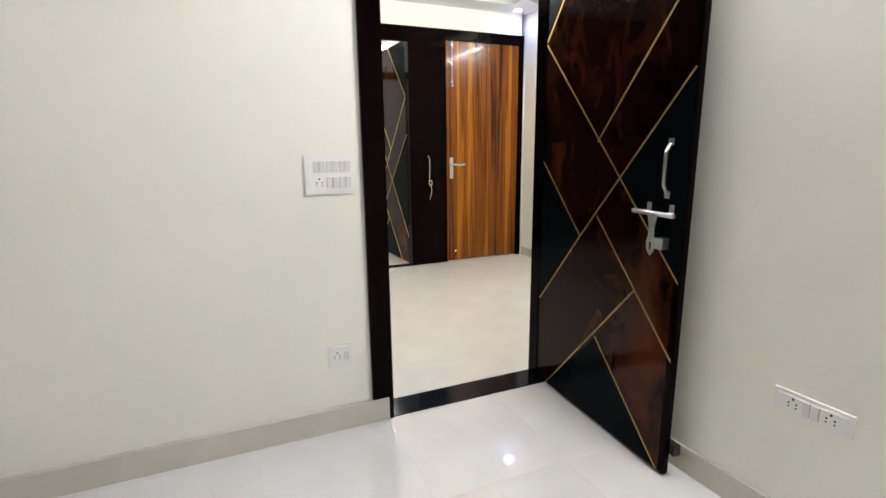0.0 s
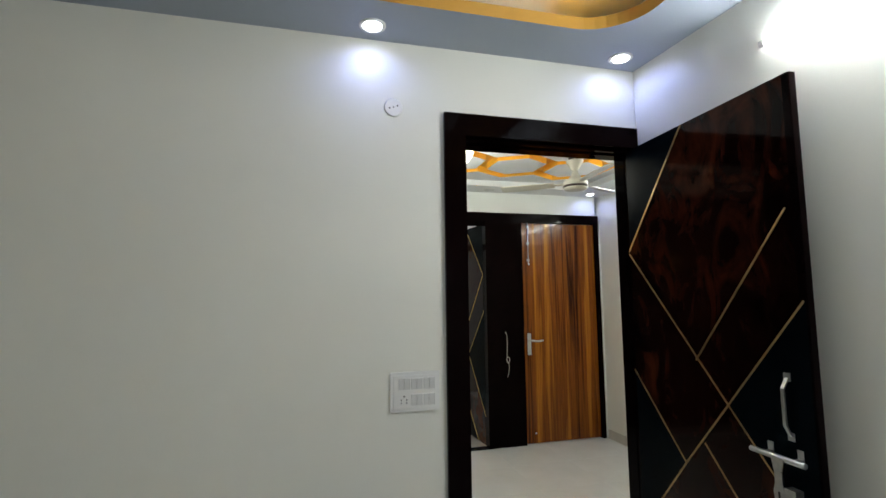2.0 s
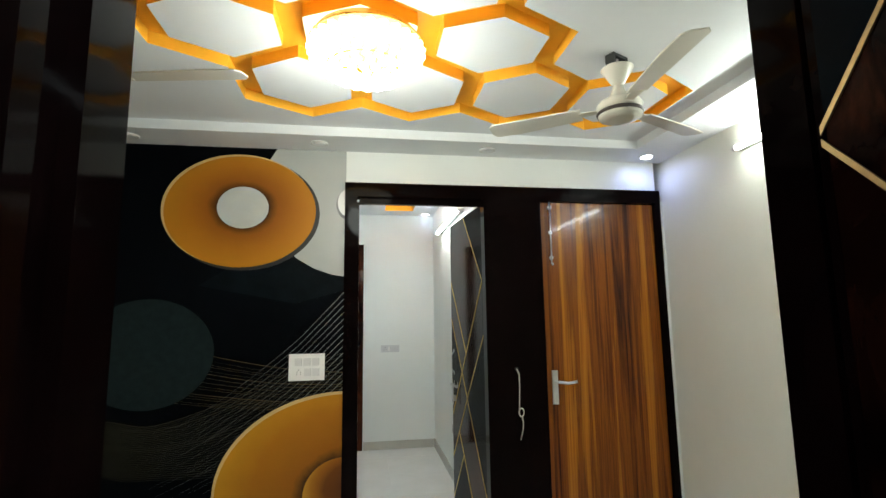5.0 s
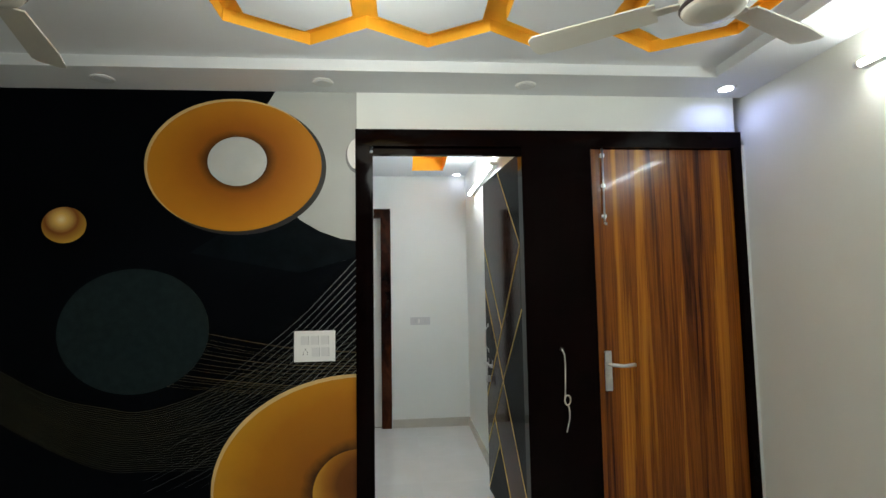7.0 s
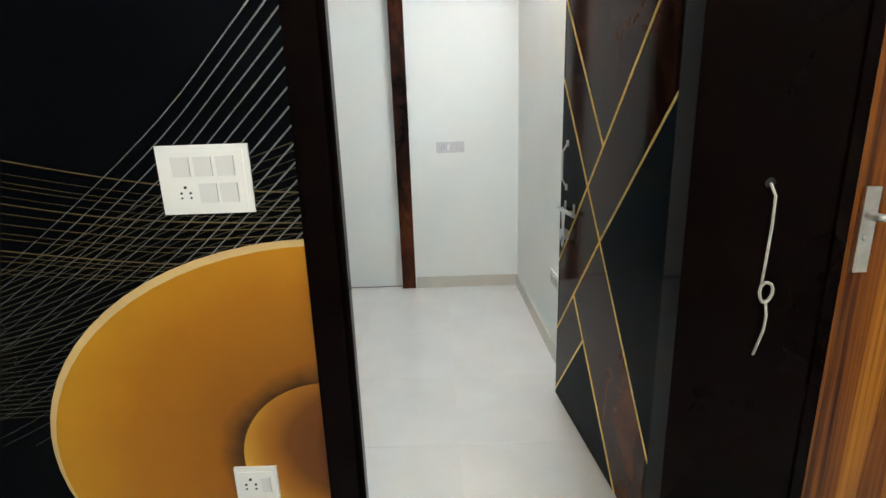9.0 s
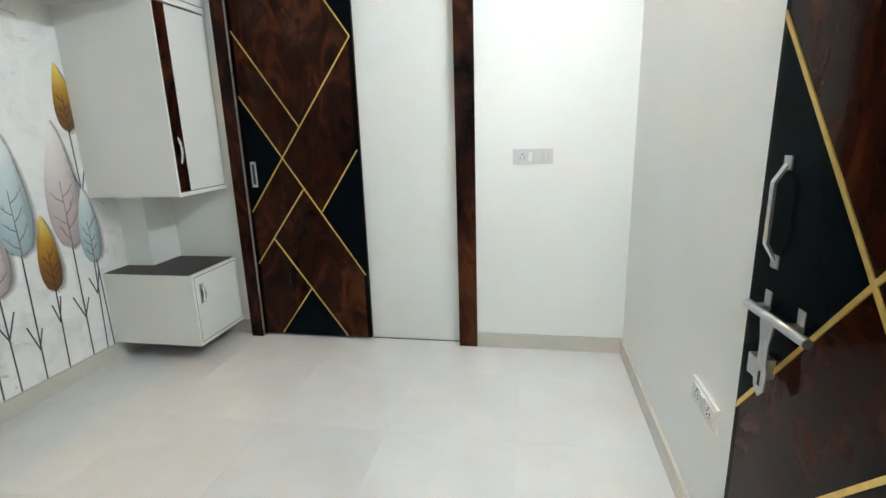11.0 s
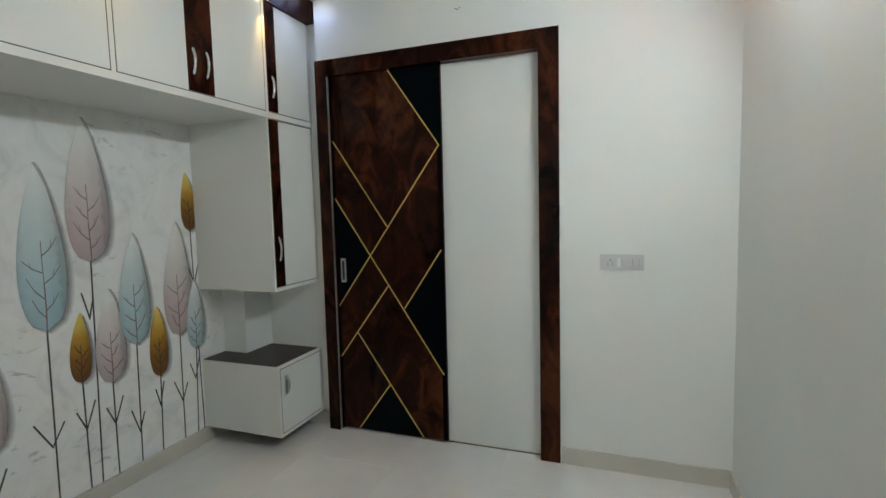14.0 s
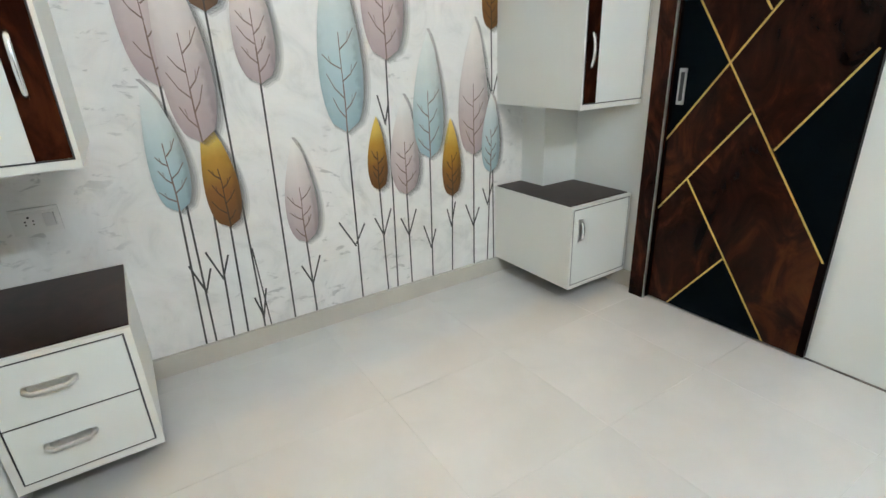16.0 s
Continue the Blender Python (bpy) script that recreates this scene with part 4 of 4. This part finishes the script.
def flat(name, pts, mat, layer, label=""):
    """A printed shape on the hall's far wall: outline in x, z."""
    bm = bmesh.new()
    prism(bm, pts, "y", -0.0012 - 0.0009 * layer, -0.0012 - 0.0009 * layer + 0.0008)
    return part(name, bm, mat, mural, label)


def ellipse(cx, cz, rx, rz, n=64, cut=1.428):
    pts = [(cx + rx * math.cos(2 * math.pi * i / n), cz + rz * math.sin(2 * math.pi * i / n)) for i in range(n)]
    return clip_poly(pts, 0.088, 2.473, HX0, cut)


bm = bmesh.new()
prism(bm, [(HX0, 0.086), (1.428, 0.086), (1.428, 2.474), (HX0, 2.474)], "y", -0.0012, -0.0002)
part("paper", bm, NAVY, mural, "blue-black printed paper")
flat("pale_field", [(0.935, 2.35), (1.005, 2.473), (1.428, 2.473), (1.428, 1.677), (1.345, 1.69), (1.235, 1.73), (1.135, 1.79), (1.035, 1.895)], PALE, 1, "pale grey printed field")
flat("teal_sweep", [(0.755, 1.735), (1.035, 1.89), (1.135, 1.785), (1.235, 1.725), (1.345, 1.685), (1.428, 1.672), (1.428, 1.595), (1.135, 1.515), (0.835, 1.575), (0.585, 1.625)], TEAL_DIM, 2, "dim teal printed sweep")
flat("crescent", ellipse(0.824, 2.064, 0.446, 0.350), SHADE_PRINT, 3, "black printed crescent")
flat("rim", ellipse(0.797, 2.083, 0.442, 0.346), RIM, 4, "cream printed rim")
flat("disc", ellipse(0.808, 2.075, 0.438, 0.342), DISC, 5, "orange printed disc")
flat("disc_centre", ellipse(0.817, 2.097, 0.149, 0.129), SILVER, 7, "silver-grey printed centre")
flat("crescent", ellipse(1.440, 2.128, 0.070, 0.094), THREAD, 1.6, "grey printed crescent")
flat("small_disc", ellipse(1.438, 2.140, 0.060, 0.085), PLASTIC, 2.6, "silver-grey printed dot")
flat("ball", ellipse(-0.021, 1.772, 0.106, 0.091), BALL, 2, "gold printed ball")
flat("circle", ellipse(0.325, 1.237, 0.363, 0.310), DARK_TEAL, 2, "dark teal printed circle")
flat("rim", ellipse(1.432, 0.442, 0.722, 0.552), RIM, 4, "cream printed rim")
flat("disc", ellipse(1.447, 0.430, 0.724, 0.548), DISC_LOW, 5, "orange printed disc")
flat("copper_ball", ellipse(1.433, 0.407, 0.230, 0.212), BALL_DEEP, 6, "copper printed ball")


def thread(bm, pts, widths, layer, floor_z):
    """A printed line that thins out along its way."""
    for (p, q), w in zip(zip(pts, pts[1:]), widths):
        if min(p[1], q[1]) > floor_z:
            prism(bm, strip_outline(p, q, w), "y", -0.0012 - 0.0009 * layer, -0.0012 - 0.0009 * layer + 0.0006)


def through_knots(knots, n=5):
    """A smooth line through a few knots."""
    out = []
    for i in range(len(knots) - 1):
        p0, p1, p2, p3 = (Vector(knots[max(0, min(len(knots) - 1, i + k))]) for k in (-1, 0, 1, 2))
        for j in range(n):
            s = j / n
            out.append(tuple(0.5 * (2 * p1 + (p2 - p0) * s + (2 * p0 - 5 * p1 + 4 * p2 - p3) * s * s + (3 * p1 - p0 - 3 * p2 + p3) * s ** 3)))
    return out + [tuple(knots[-1])]


rng = random.Random(5)
bm = bmesh.new()
for i in range(15):
    z1, k = 1.566 - 0.0405 * i, 1 - 0.012 * i
    reach = rng.uniform(0.85, 1.0)
    knots = [(1.428 - dx * reach, z1 + 0.02 - dz * k * reach) for dx, dz in ((0, 0), (0.132, 0.142), (0.312, 0.326), (0.565, 0.532), (0.816, 0.712), (1.05, 0.84))]
    pts = through_knots(knots, 4)
    thread(bm, pts, [0.0036 * (1 - q / len(pts)) ** 1.8 + 0.0002 for q in range(len(pts))], 3, 0.45)
part("threads", bm, THREAD, mural, "fine grey printed threads")
bm = bmesh.new()
for i in range(30):
    u = i / 29
    pts = through_knots([(-1.0, 1.42 - 0.20 * u), (-0.6, 1.25 - 0.24 * u), (-0.108, 0.955 - 0.245 * u), (0.20, 0.865 - 0.295 * u), (0.407, 0.845 - 0.290 * u), (0.757, 0.955 - 0.40 * u), (1.13, 1.12 - 0.50 * u), (1.428, 1.22 - 0.55 * u)])
    w = rng.choice((0.0012, 0.0016, 0.0022)) * (1 if i < 24 else 0.7)
    thread(bm, pts, [w] * len(pts), 1, 0.50)
part("threads", bm, THREAD_OLIVE, mural, "olive printed threads")
top = through_knots([(-1.0, 1.40), (-0.6, 1.23), (-0.108, 0.945), (0.20, 0.855), (0.407, 0.835), (0.66, 0.88)], 6)
low = through_knots([(-1.0, 1.22), (-0.6, 1.01), (-0.108, 0.71), (0.20, 0.60), (0.407, 0.575), (0.70, 0.57)], 6)
flat("haze", top + low[::-1], BAND, 0.6, "dim olive printed band")
bm = bmesh.new()
RIGHT = ([(1.428, 1.10), (1.11, 1.127), (0.70, 1.208), (0.25, 1.33)], [(1.428, 1.03), (1.058, 1.048), (0.72, 1.101), (0.25, 1.21)],
         [(1.428, 0.975), (1.152, 0.943), (0.62, 1.007), (0.25, 1.085)], [(1.40, 0.90), (1.026, 0.891), (0.50, 0.941), (0.20, 1.0)])
for a, b in zip(RIGHT, RIGHT[1:]):
    for k in range(5):
        u = (k + rng.uniform(-0.3, 0.3)) / 5
        pts = through_knots([(p[0] + (q[0] - p[0]) * u, p[1] + (q[1] - p[1]) * u) for p, q in zip(a, b)], 6)
        w = 0.0040 if k == 0 else rng.choice((0.0010, 0.0014, 0.0022))
        thread(bm, pts, [w * (1 - 0.75 * n / len(pts)) for n in range(len(pts))], 1.3, 0.50)
part("threads", bm, THREAD_GOLD, mural, "brownish gold printed threads")

# ---------------------------------------------------------------- the leaf mural
leafy = thing("leaf_mural", (CM, 3.9, 0), "printed pastel leaves on thin stems over marble wallpaper", "wall mural")


def on_wall(name, pts, mat, layer, label="", at=None):
    bm = bmesh.new()
    prism(bm, pts, "x", 0.0006 + 0.0008 * layer, 0.0013 + 0.0008 * layer)
    return part(name, bm, mat, leafy, label, at)


def strips(segments, w, layer):
    bm = bmesh.new()
    for p, q in segments:
        if (Vector(p) - Vector(q)).length > 1e-4:
            prism(bm, strip_outline(p, q, w), "x", 0.0006 + 0.0008 * layer, 0.0012 + 0.0008 * layer)
    return bm


def printed_leaf(y, z, ty, tz, half, mat, foot, layer=2, lean=0.0):
    """A printed leaf from its base (y, z) to its tip (ty, tz), its stem running down to the skirting at foot."""
    y0 = y - 3.9
    h, dy = (tz - z) * 1.05, ty - y
    n = 18

    def shape(shift, grow):
        left, right = [], []
        for i in range(n + 1):
            k = i / n
            w = half * grow * ((1 - k) ** 0.88 * k ** 0.44 / 0.431 - 0.10 * k ** 3 * (1 - k))
            c = y0 + shift + dy * k * k * k + lean * math.sin(math.pi * k) - 0.012 * k ** 4
            left.append((c - w, z + h * k))
            right.append((c + w, z + h * k))
        return left[:1] + right[1:-1] + right[-1:] + left[-2:0:-1]

    colour = {"pink": PINK, "teal": TEAL, "gold": GILT}[mat]
    ob = on_wall("leaf", shape(0, 0.98), colour, layer, {"pink": "pale pink printed leaf", "teal": "pale teal printed leaf", "gold": "gold printed leaf"}[mat])
    bm = bmesh.new()
    for k, (shift, grow) in enumerate(((0.006, 1.01), (0.010, 1.05), (0.014, 1.10), (0.018, 1.15))):
        bm.faces.new([bm.verts.new((0.0006 + 0.0008 * (layer - 1) + 0.0001 * k, u, w - 0.006 * k)) for u, w in shape(shift, grow)])
    part("printed_edge", bm, SHADE, ob, "soft grey printed edge")
    rng = random.Random(int(y * 1000))
    bm = bmesh.new()

    def line(pts, w):
        for p, q in zip(pts, pts[1:]):
            prism(bm, strip_outline(p, q, w), "x", 0.0006 + 0.0008 * (layer + 1), 0.0010 + 0.0008 * (layer + 1))

    mid = [(y0 + rng.uniform(-0.003, 0.003) + dy * 0.1 * k, z + h * 0.54 * k) for k in (0, 0.25, 0.5, 0.75, 1.0)]
    line(mid[:3], 0.0056)
    line(mid[2:], 0.0036)
    side = rng.choice((-1, 1))
    for k in (0.07, 0.14, 0.21, 0.28, 0.35, 0.43):
        a = (y0 + dy * 0.1 * k, z + h * (k + rng.uniform(-0.02, 0.02)))
        r = half * rng.uniform(0.48, 0.78)
        up = h * rng.uniform(0.07, 0.12)
        e = (a[0] + side * r * 0.55, a[1] + up * 0.45)
        f = (a[0] + side * r, a[1] + up * 1.15)
        line([a, e], 0.0050)
        line([e, f], 0.0034)
        if rng.random() < 0.6:
            line([e, (e[0] + side * r * 0.1, e[1] + up * 0.55)], 0.0020)
        side = -side
    if mat != "gold":
        edge = shape(0.004, 1.0)[n - 4:n + 1]
        wisp = bmesh.new()
        prism(wisp, edge + [(u - 0.0035 * q, w) for q, (u, w) in enumerate(edge)][:0:-1], "x", 0.0006 + 0.0008 * (layer + 1), 0.0010 + 0.0008 * (layer + 1))
        part("tip_wisp", wisp, WISP, ob, "grey curled printed tip")
    part("vein", bm, VEIN_DARK if mat == "gold" else VEIN, ob)
    if foot is not None:
        part("stem", strips([((y0, z + 0.005), (foot - 3.9, 0.086))], 0.0074, 1), STEM, leafy)


LEAVES = ((3.309, 1.094, 3.25, 1.76, 0.085, "pink", 3.295), (3.400, 0.893, 3.375, 1.545, 0.084, "pink", 3.366), (3.276, 0.652, 3.262, 1.10, 0.064, "teal", 3.257),
          (3.438, 0.557, 3.428, 0.968, 0.064, "gold", 3.423), (3.500, 1.329, 3.49, 1.76, 0.070, "gold", 3.495), (3.645, 1.084, 3.655, 1.54, 0.076, "pink", 3.629),
          (3.729, 0.425, 3.75, 0.852, 0.069, "pink", 3.730), (3.971, 0.868, 3.99, 1.56, 0.097, "teal", 3.961), (4.180, 1.149, 4.20, 1.785, 0.099, "pink", 4.153),
          (4.098, 0.593, 4.122, 0.906, 0.050, "gold", 4.099), (4.238, 0.549, 4.27, 0.985, 0.076, "pink", 4.235), (4.376, 0.703, 4.41, 1.245, 0.084, "teal", 4.361),
          (4.499, 0.492, 4.512, 0.860, 0.057, "gold", 4.484), (4.637, 0.683, 4.672, 1.290, 0.092, "pink", 4.628), (4.743, 0.580, 4.765, 0.965, 0.060, "teal", 4.720),
          (4.752, 1.265, 4.750, 1.584, 0.055, "gold", 4.765))
for i, row in enumerate(LEAVES):
    printed_leaf(*row, layer=2 + 2 * (i % 3))
TWIGS = ((3.303, 0.305, -0.042), (3.374, 0.345, -0.045), (3.497, 0.13, 0.03), (3.729, 0.22, 0.05), (3.955, 0.35, -0.07), (4.098, 0.365, 0.05), (4.234, 0.335, 0.05), (4.361, 0.24, -0.04), (4.486, 0.33, 0.03),
         (4.630, 0.30, -0.05), (4.722, 0.40, 0.04), (4.155, 0.88, -0.03), (4.757, 0.95, 0.04))
for y, z, r in TWIGS:
    y -= 3.9
    part("twig", strips([((y, z), (y + r, z + 0.13)), ((y, z + 0.01), (y - 0.75 * r, z + 0.10))], 0.0072, 1), STEM, leafy)
for y, top in ((3.522, 0.45),):
    part("stem", strips([((y - 3.9, 0.086), (y - 3.92, top))], 0.0055, 1), STEM, leafy)

# ---------------------------------------------------------------- fitted cupboards
FX = 0.031                    # their front plane


def handle_bow(z, length, d=0.018):
    bm = bmesh.new()
    n = 12
    pts = [(d * math.sin(math.pi * i / n) ** 0.6 + 0.002, 0, z + length * (i / n - 0.5)) for i in range(n + 1)]
    chain(bm, pts, 0.0072, 8)
    return bm


def cupboard_door(t, y0, y1, z0, z1, strip_side, handle_z=None, handle_len=0.118):
    """A white gloss door in the unit's front, with a dark veneer strip on one edge (-1, +1 or 0) and a bow handle."""
    d = part("door", rounded(0.0, y0, z0, 0.016, y1, z1, w=0.0015), WHITE_LAM, t, "white gloss door")
    for r in ((y0 - 0.004, z0 - 0.004, y1 + 0.004, z0 - 0.001), (y0 - 0.004, z1 + 0.001, y1 + 0.004, z1 + 0.004), (y0 - 0.004, z0 - 0.001, y0 - 0.001, z1 + 0.001), (y1 + 0.001, z0 - 0.001, y1 + 0.004, z1 + 0.001)):
        part("edge_gap", one(0.001, r[0], r[1], 0.0155, r[2], r[3]), GAP, d)
    if strip_side:
        a, b = (y0, y0 + 0.072) if strip_side < 0 else (y1 - 0.072, y1)
        part("veneer_strip", rounded(0.014, a, z0 + 0.0005, 0.0185, b, z1 - 0.0005, w=0.001), BURL_DARK, d, "dark veneer strip")
        if handle_z is not None:
            bm = handle_bow(0, handle_len)
            part("handle", bm, CHROME, d, "chrome bow handle", at=pose(0.0185, (a + b) / 2 - 0.012, handle_z))


UNITS = ((2.72, 3.085, 0), (3.085, 3.953, 1), (3.953, 4.80, 1), (4.80, 5.195, 2))
for y0, y1, k in UNITS:
    t = thing("wall_cupboard", (FX, y0, 1.868), "white gloss overhead cupboard with dark veneer strip", "cupboard", "overhead cupboards")
    w = y1 - y0
    part("carcass", rounded(-0.5355, 0.0, 0.0, 0.0, w, 0.66, w=0.002), WHITE_CARCASS, t)
    part("face_frame", boxes((0.0, 0.0, 0.0, 0.015, w, 0.032), (0.0, 0.0, 0.032, 0.015, 0.010, 0.66), (0.0, w - 0.010, 0.032, 0.015, w, 0.66)), WHITE_CARCASS, t)
    if k == 1:
        m = w / 2 - 0.012
        cupboard_door(t, 0.014, m - 0.001, 0.035, 0.605, 1, 0.165)
        cupboard_door(t, m + 0.001, w - 0.014, 0.035, 0.605, -1, 0.165)
    else:
        cupboard_door(t, 0.014, w - 0.014, 0.035, 0.605, -1 if k == 2 else 1, 0.165)


def tall_unit(y0, y1, z0, z1, side, label):
    t = thing("hanging_cupboard", (FX, y0, z0), label, "cupboard", "hanging cupboards")
    w, h = y1 - y0, z1 - z0
    part("carcass", rounded(-0.5355, 0.0, 0.0, 0.0, w, h - 0.0005, w=0.002), WHITE_CARCASS, t)
    part("face_frame", boxes((0.0, 0.0, 0.0, 0.015, w, 0.020), (0.0, 0.0, 0.020, 0.015, 0.010, h - 0.001), (0.0, w - 0.010, 0.020, 0.015, w, h - 0.001)), WHITE_CARCASS, t)
    cupboard_door(t, 0.014, w - 0.014, 0.025, h - 0.010, side, 0.235, 0.135)


tall_unit(4.790, 5.195, 0.920, 1.868, -1, "white hanging cupboard with dark veneer strip and handle")
tall_unit(2.72, 3.066, 0.935, 1.868, 1, "white hanging cupboard with dark veneer strip and handle")

# low floating cabinet in the far corner
low = thing("floating_cabinet", (FX, 4.778, 0.090), "white floating cabinet with dark brown top", "cabinet")
bm = bmesh.new()
prism(bm, [(-0.5355, 0.0), (0.0, 0.0), (0.0, 0.410), (-0.365, 0.410), (-0.365, 0.183), (-0.5355, 0.183)], "z", 0.0, 0.405)
soften(bm, 0.002)
part("carcass", bm, WHITE_CARCASS, low)
bm = bmesh.new()
prism(bm, [(-0.534, 0.010), (-0.008, 0.010), (-0.008, 0.408), (-0.363, 0.408), (-0.363, 0.181), (-0.534, 0.181)], "z", 0.405, 0.4085)
part("top", bm, TOP_BROWN, low, "dark brown laminate top")
part("underside", one(-0.530, 0.006, -0.004, 0.008, 0.404, 0.0), TOP_BROWN, low, "dark brown underside")
# added dark block: stands in for the shadow on the floor below the cabinet
part("recessed_base", one(-0.5155, 0.17, -0.09, -0.150, 0.406, -0.004), TOP_BROWN, low, "dark block added for the shade under the cabinet")
part("face_frame", boxes((0.0, 0.0, 0.0, 0.015, 0.410, 0.018), (0.0, 0.0, 0.018, 0.015, 0.012, 0.405), (0.0, 0.398, 0.018, 0.015, 0.410, 0.405), (0.0, 0.012, 0.393, 0.015, 0.398, 0.405)), WHITE_CARCASS, low)
cupboard_door(low, 0.016, 0.394, 0.023, 0.389, 0)
hp = part("handle_plate", rounded(0.016, 0.045, 0.232, 0.0185, 0.078, 0.345, w=0.003), STEEL, low, "steel oval finger pull")
part("handle", handle_bow(0, 0.085, 0.014), CHROME, hp, at=pose(0.0175, 0.0615, 0.288))

# chest of two drawers near the doorway
chest = thing("drawer_chest", (FX, 2.706, 0.095), "white floating chest of two drawers, brown top", "chest of drawers")
part("carcass", rounded(-0.5355, 0.0, 0.0, 0.0, 0.353, 0.398, w=0.002), WHITE_CARCASS, chest)
part("underside", one(-0.530, 0.006, -0.004, 0.008, 0.347, 0.0), TOP_BROWN, chest, "dark brown underside")
# another added block, dark in place of the floor shadow beneath the chest
part("recessed_base", one(-0.5155, 0.02, -0.095, -0.150, 0.183, -0.004), TOP_BROWN, chest, "dark block added for the shade under the cabinet")
part("top", rounded(-0.534, 0.0, 0.398, -0.004, 0.351, 0.402, w=0.0008), TOP_BROWN, chest, "dark brown laminate top")
part("face_frame", boxes((0.0, 0.0, 0.0, 0.015, 0.353, 0.022), (0.0, 0.0, 0.022, 0.015, 0.018, 0.398), (0.0, 0.335, 0.022, 0.015, 0.353, 0.398), (0.0, 0.018, 0.386, 0.015, 0.335, 0.398)), WHITE_CARCASS, chest)
for z0, z1 in ((0.027, 0.200), (0.205, 0.381)):
    d = part("drawer_front", rounded(0.0, 0.023, z0, 0.015, 0.330, z1, w=0.0015), WHITE_LAM, chest, "white gloss drawer front")
    for r in ((0.019, z0 - 0.004, 0.334, z0 - 0.001), (0.019, z1 + 0.001, 0.334, z1 + 0.004), (0.019, z0 - 0.001, 0.022, z1 + 0.001), (0.331, z0 - 0.001, 0.334, z1 + 0.001)):
        part("edge_gap", one(0.001, r[0], r[1], 0.0145, r[2], r[3]), GAP, d)
    zm = (z0 + z1) / 2 + 0.006
    bm = bmesh.new()
    pts = [(0.014, 0.095, zm + 0.004), (0.030, 0.097, zm + 0.004), (0.036, 0.110, zm - 0.004), (0.036, 0.190, zm - 0.004), (0.030, 0.203, zm + 0.004), (0.014, 0.205, zm + 0.004)]
    chain(bm, pts, 0.0075, 8)
    h = part("handle", bm, STEEL, d, "satin steel bar handle")
    part("back_plate", rounded(0.0145, 0.090, zm - 0.010, 0.0165, 0.210, zm + 0.012, w=0.0008), STEEL, h)

# dark trim over the cupboards, with warm spots
trim = thing("cornice_trim", (FX, 2.70, 2.476), "dark veneer cornice above the overhead cupboards", "cornice")
part("fascia", rounded(-0.02, 0.0, 0.0, 0.030, 2.495, 0.076, w=0.002), BURL_SATIN, trim)
part("back_board", one(RX - FX - 0.012, 0.0, 0.052, -0.0205, 2.495, 0.110), BURL_SATIN, trim)
bm = bmesh.new()
prism(bm, [(0.0305, 2.29), (0.087, 2.42), (0.087, 2.495), (0.0305, 2.495)], "z", 0.001, 0.112)
part("corner_block", bm, BURL_SATIN, trim)
part("cove_riser", rounded(RX - FX + 0.0005, 0.405, 0.1125, RX - FX + 0.005, RY - 2.70 - 0.008, 0.223, w=0.001), BURL_SATIN, trim)
for y in (3.953, 4.80, 3.085):
    t = thing("warm_spot", (FX + 0.050, y, 2.488), "tiny warm spot light on the cornice edge", "spot light", "cornice spots")
    part("bracket", rounded(-0.021, -0.012, -0.004, 0.016, 0.012, 0.004, w=0.001), CHROME, t, "small chrome bracket")
    bm = bmesh.new()
    lathe(bm, [(0.010, -0.010), (0.016, -0.008), (0.017, 0.0)], 18)
    part("body", bm, CHROME, t)
    bm = bmesh.new()
    lathe(bm, [(0.009, -0.0125), (0.010, -0.010)], 18)
    part("lens", bm, MINI_GLOW, t, "glowing warm lens")
    lamp_spot(FX + 0.050, y, 2.470, 7.5, (1.0, 0.62, 0.20), 62, 1.0, 0.008)

# old screw holes above the sliding door
for dx, dz in ((-0.012, 0.003), (0.0, -0.002), (0.013, 0.004)):
    bm = bmesh.new()
    rod(bm, (1.013 + dx, SY - 0.001, 2.405 + dz), (1.013 + dx, SY + 0.004, 2.405 + dz), 0.0035, 8)
    structure("screw_hole", bm, HOLE, "small dark screw hole in white wall", "screw hole")

# dark joint at the foot of the bare wall beside the sliding door
structure("trim_1", rounded(0.895, SL - 0.006, 0.0, 1.434, SL - 0.0005, 0.006, w=0.001), paint("grey_dirt_filled_joint", (0.22, 0.20, 0.18), 0.8, 0.7, 30), "dirt-filled mortar joint along the wall foot", "joint")

# ---------------------------------------------------------------- floor tiles
TS = 0.541
tile = boxes((-TS / 2 + 0.0005, -TS / 2 + 0.0005, -0.008, TS / 2 - 0.0005, TS / 2 - 0.0005, 0.0))
tile_mesh = mesh_of("tile", tile, TILE)
ground = bpy.data.objects["floor"]
for i in range(-5, 8):
    for j in range(-14, 5):
        x, y = 0.705 + TS * (i + 0.5), 3.745 + TS * (j + 0.5)
        inside = (-1.5 < x < 2.5 and y < 0.3) or (HX0 - 0.2 < x < HX1 + 0.2 and -0.2 < y < 2.9) or (-0.8 < x < 2.7 and y > 2.5)
        if inside and y < 5.5:
            ob = new("tile", tile_mesh)
            ob.location = (x, y, 0)
            ob.parent = ground
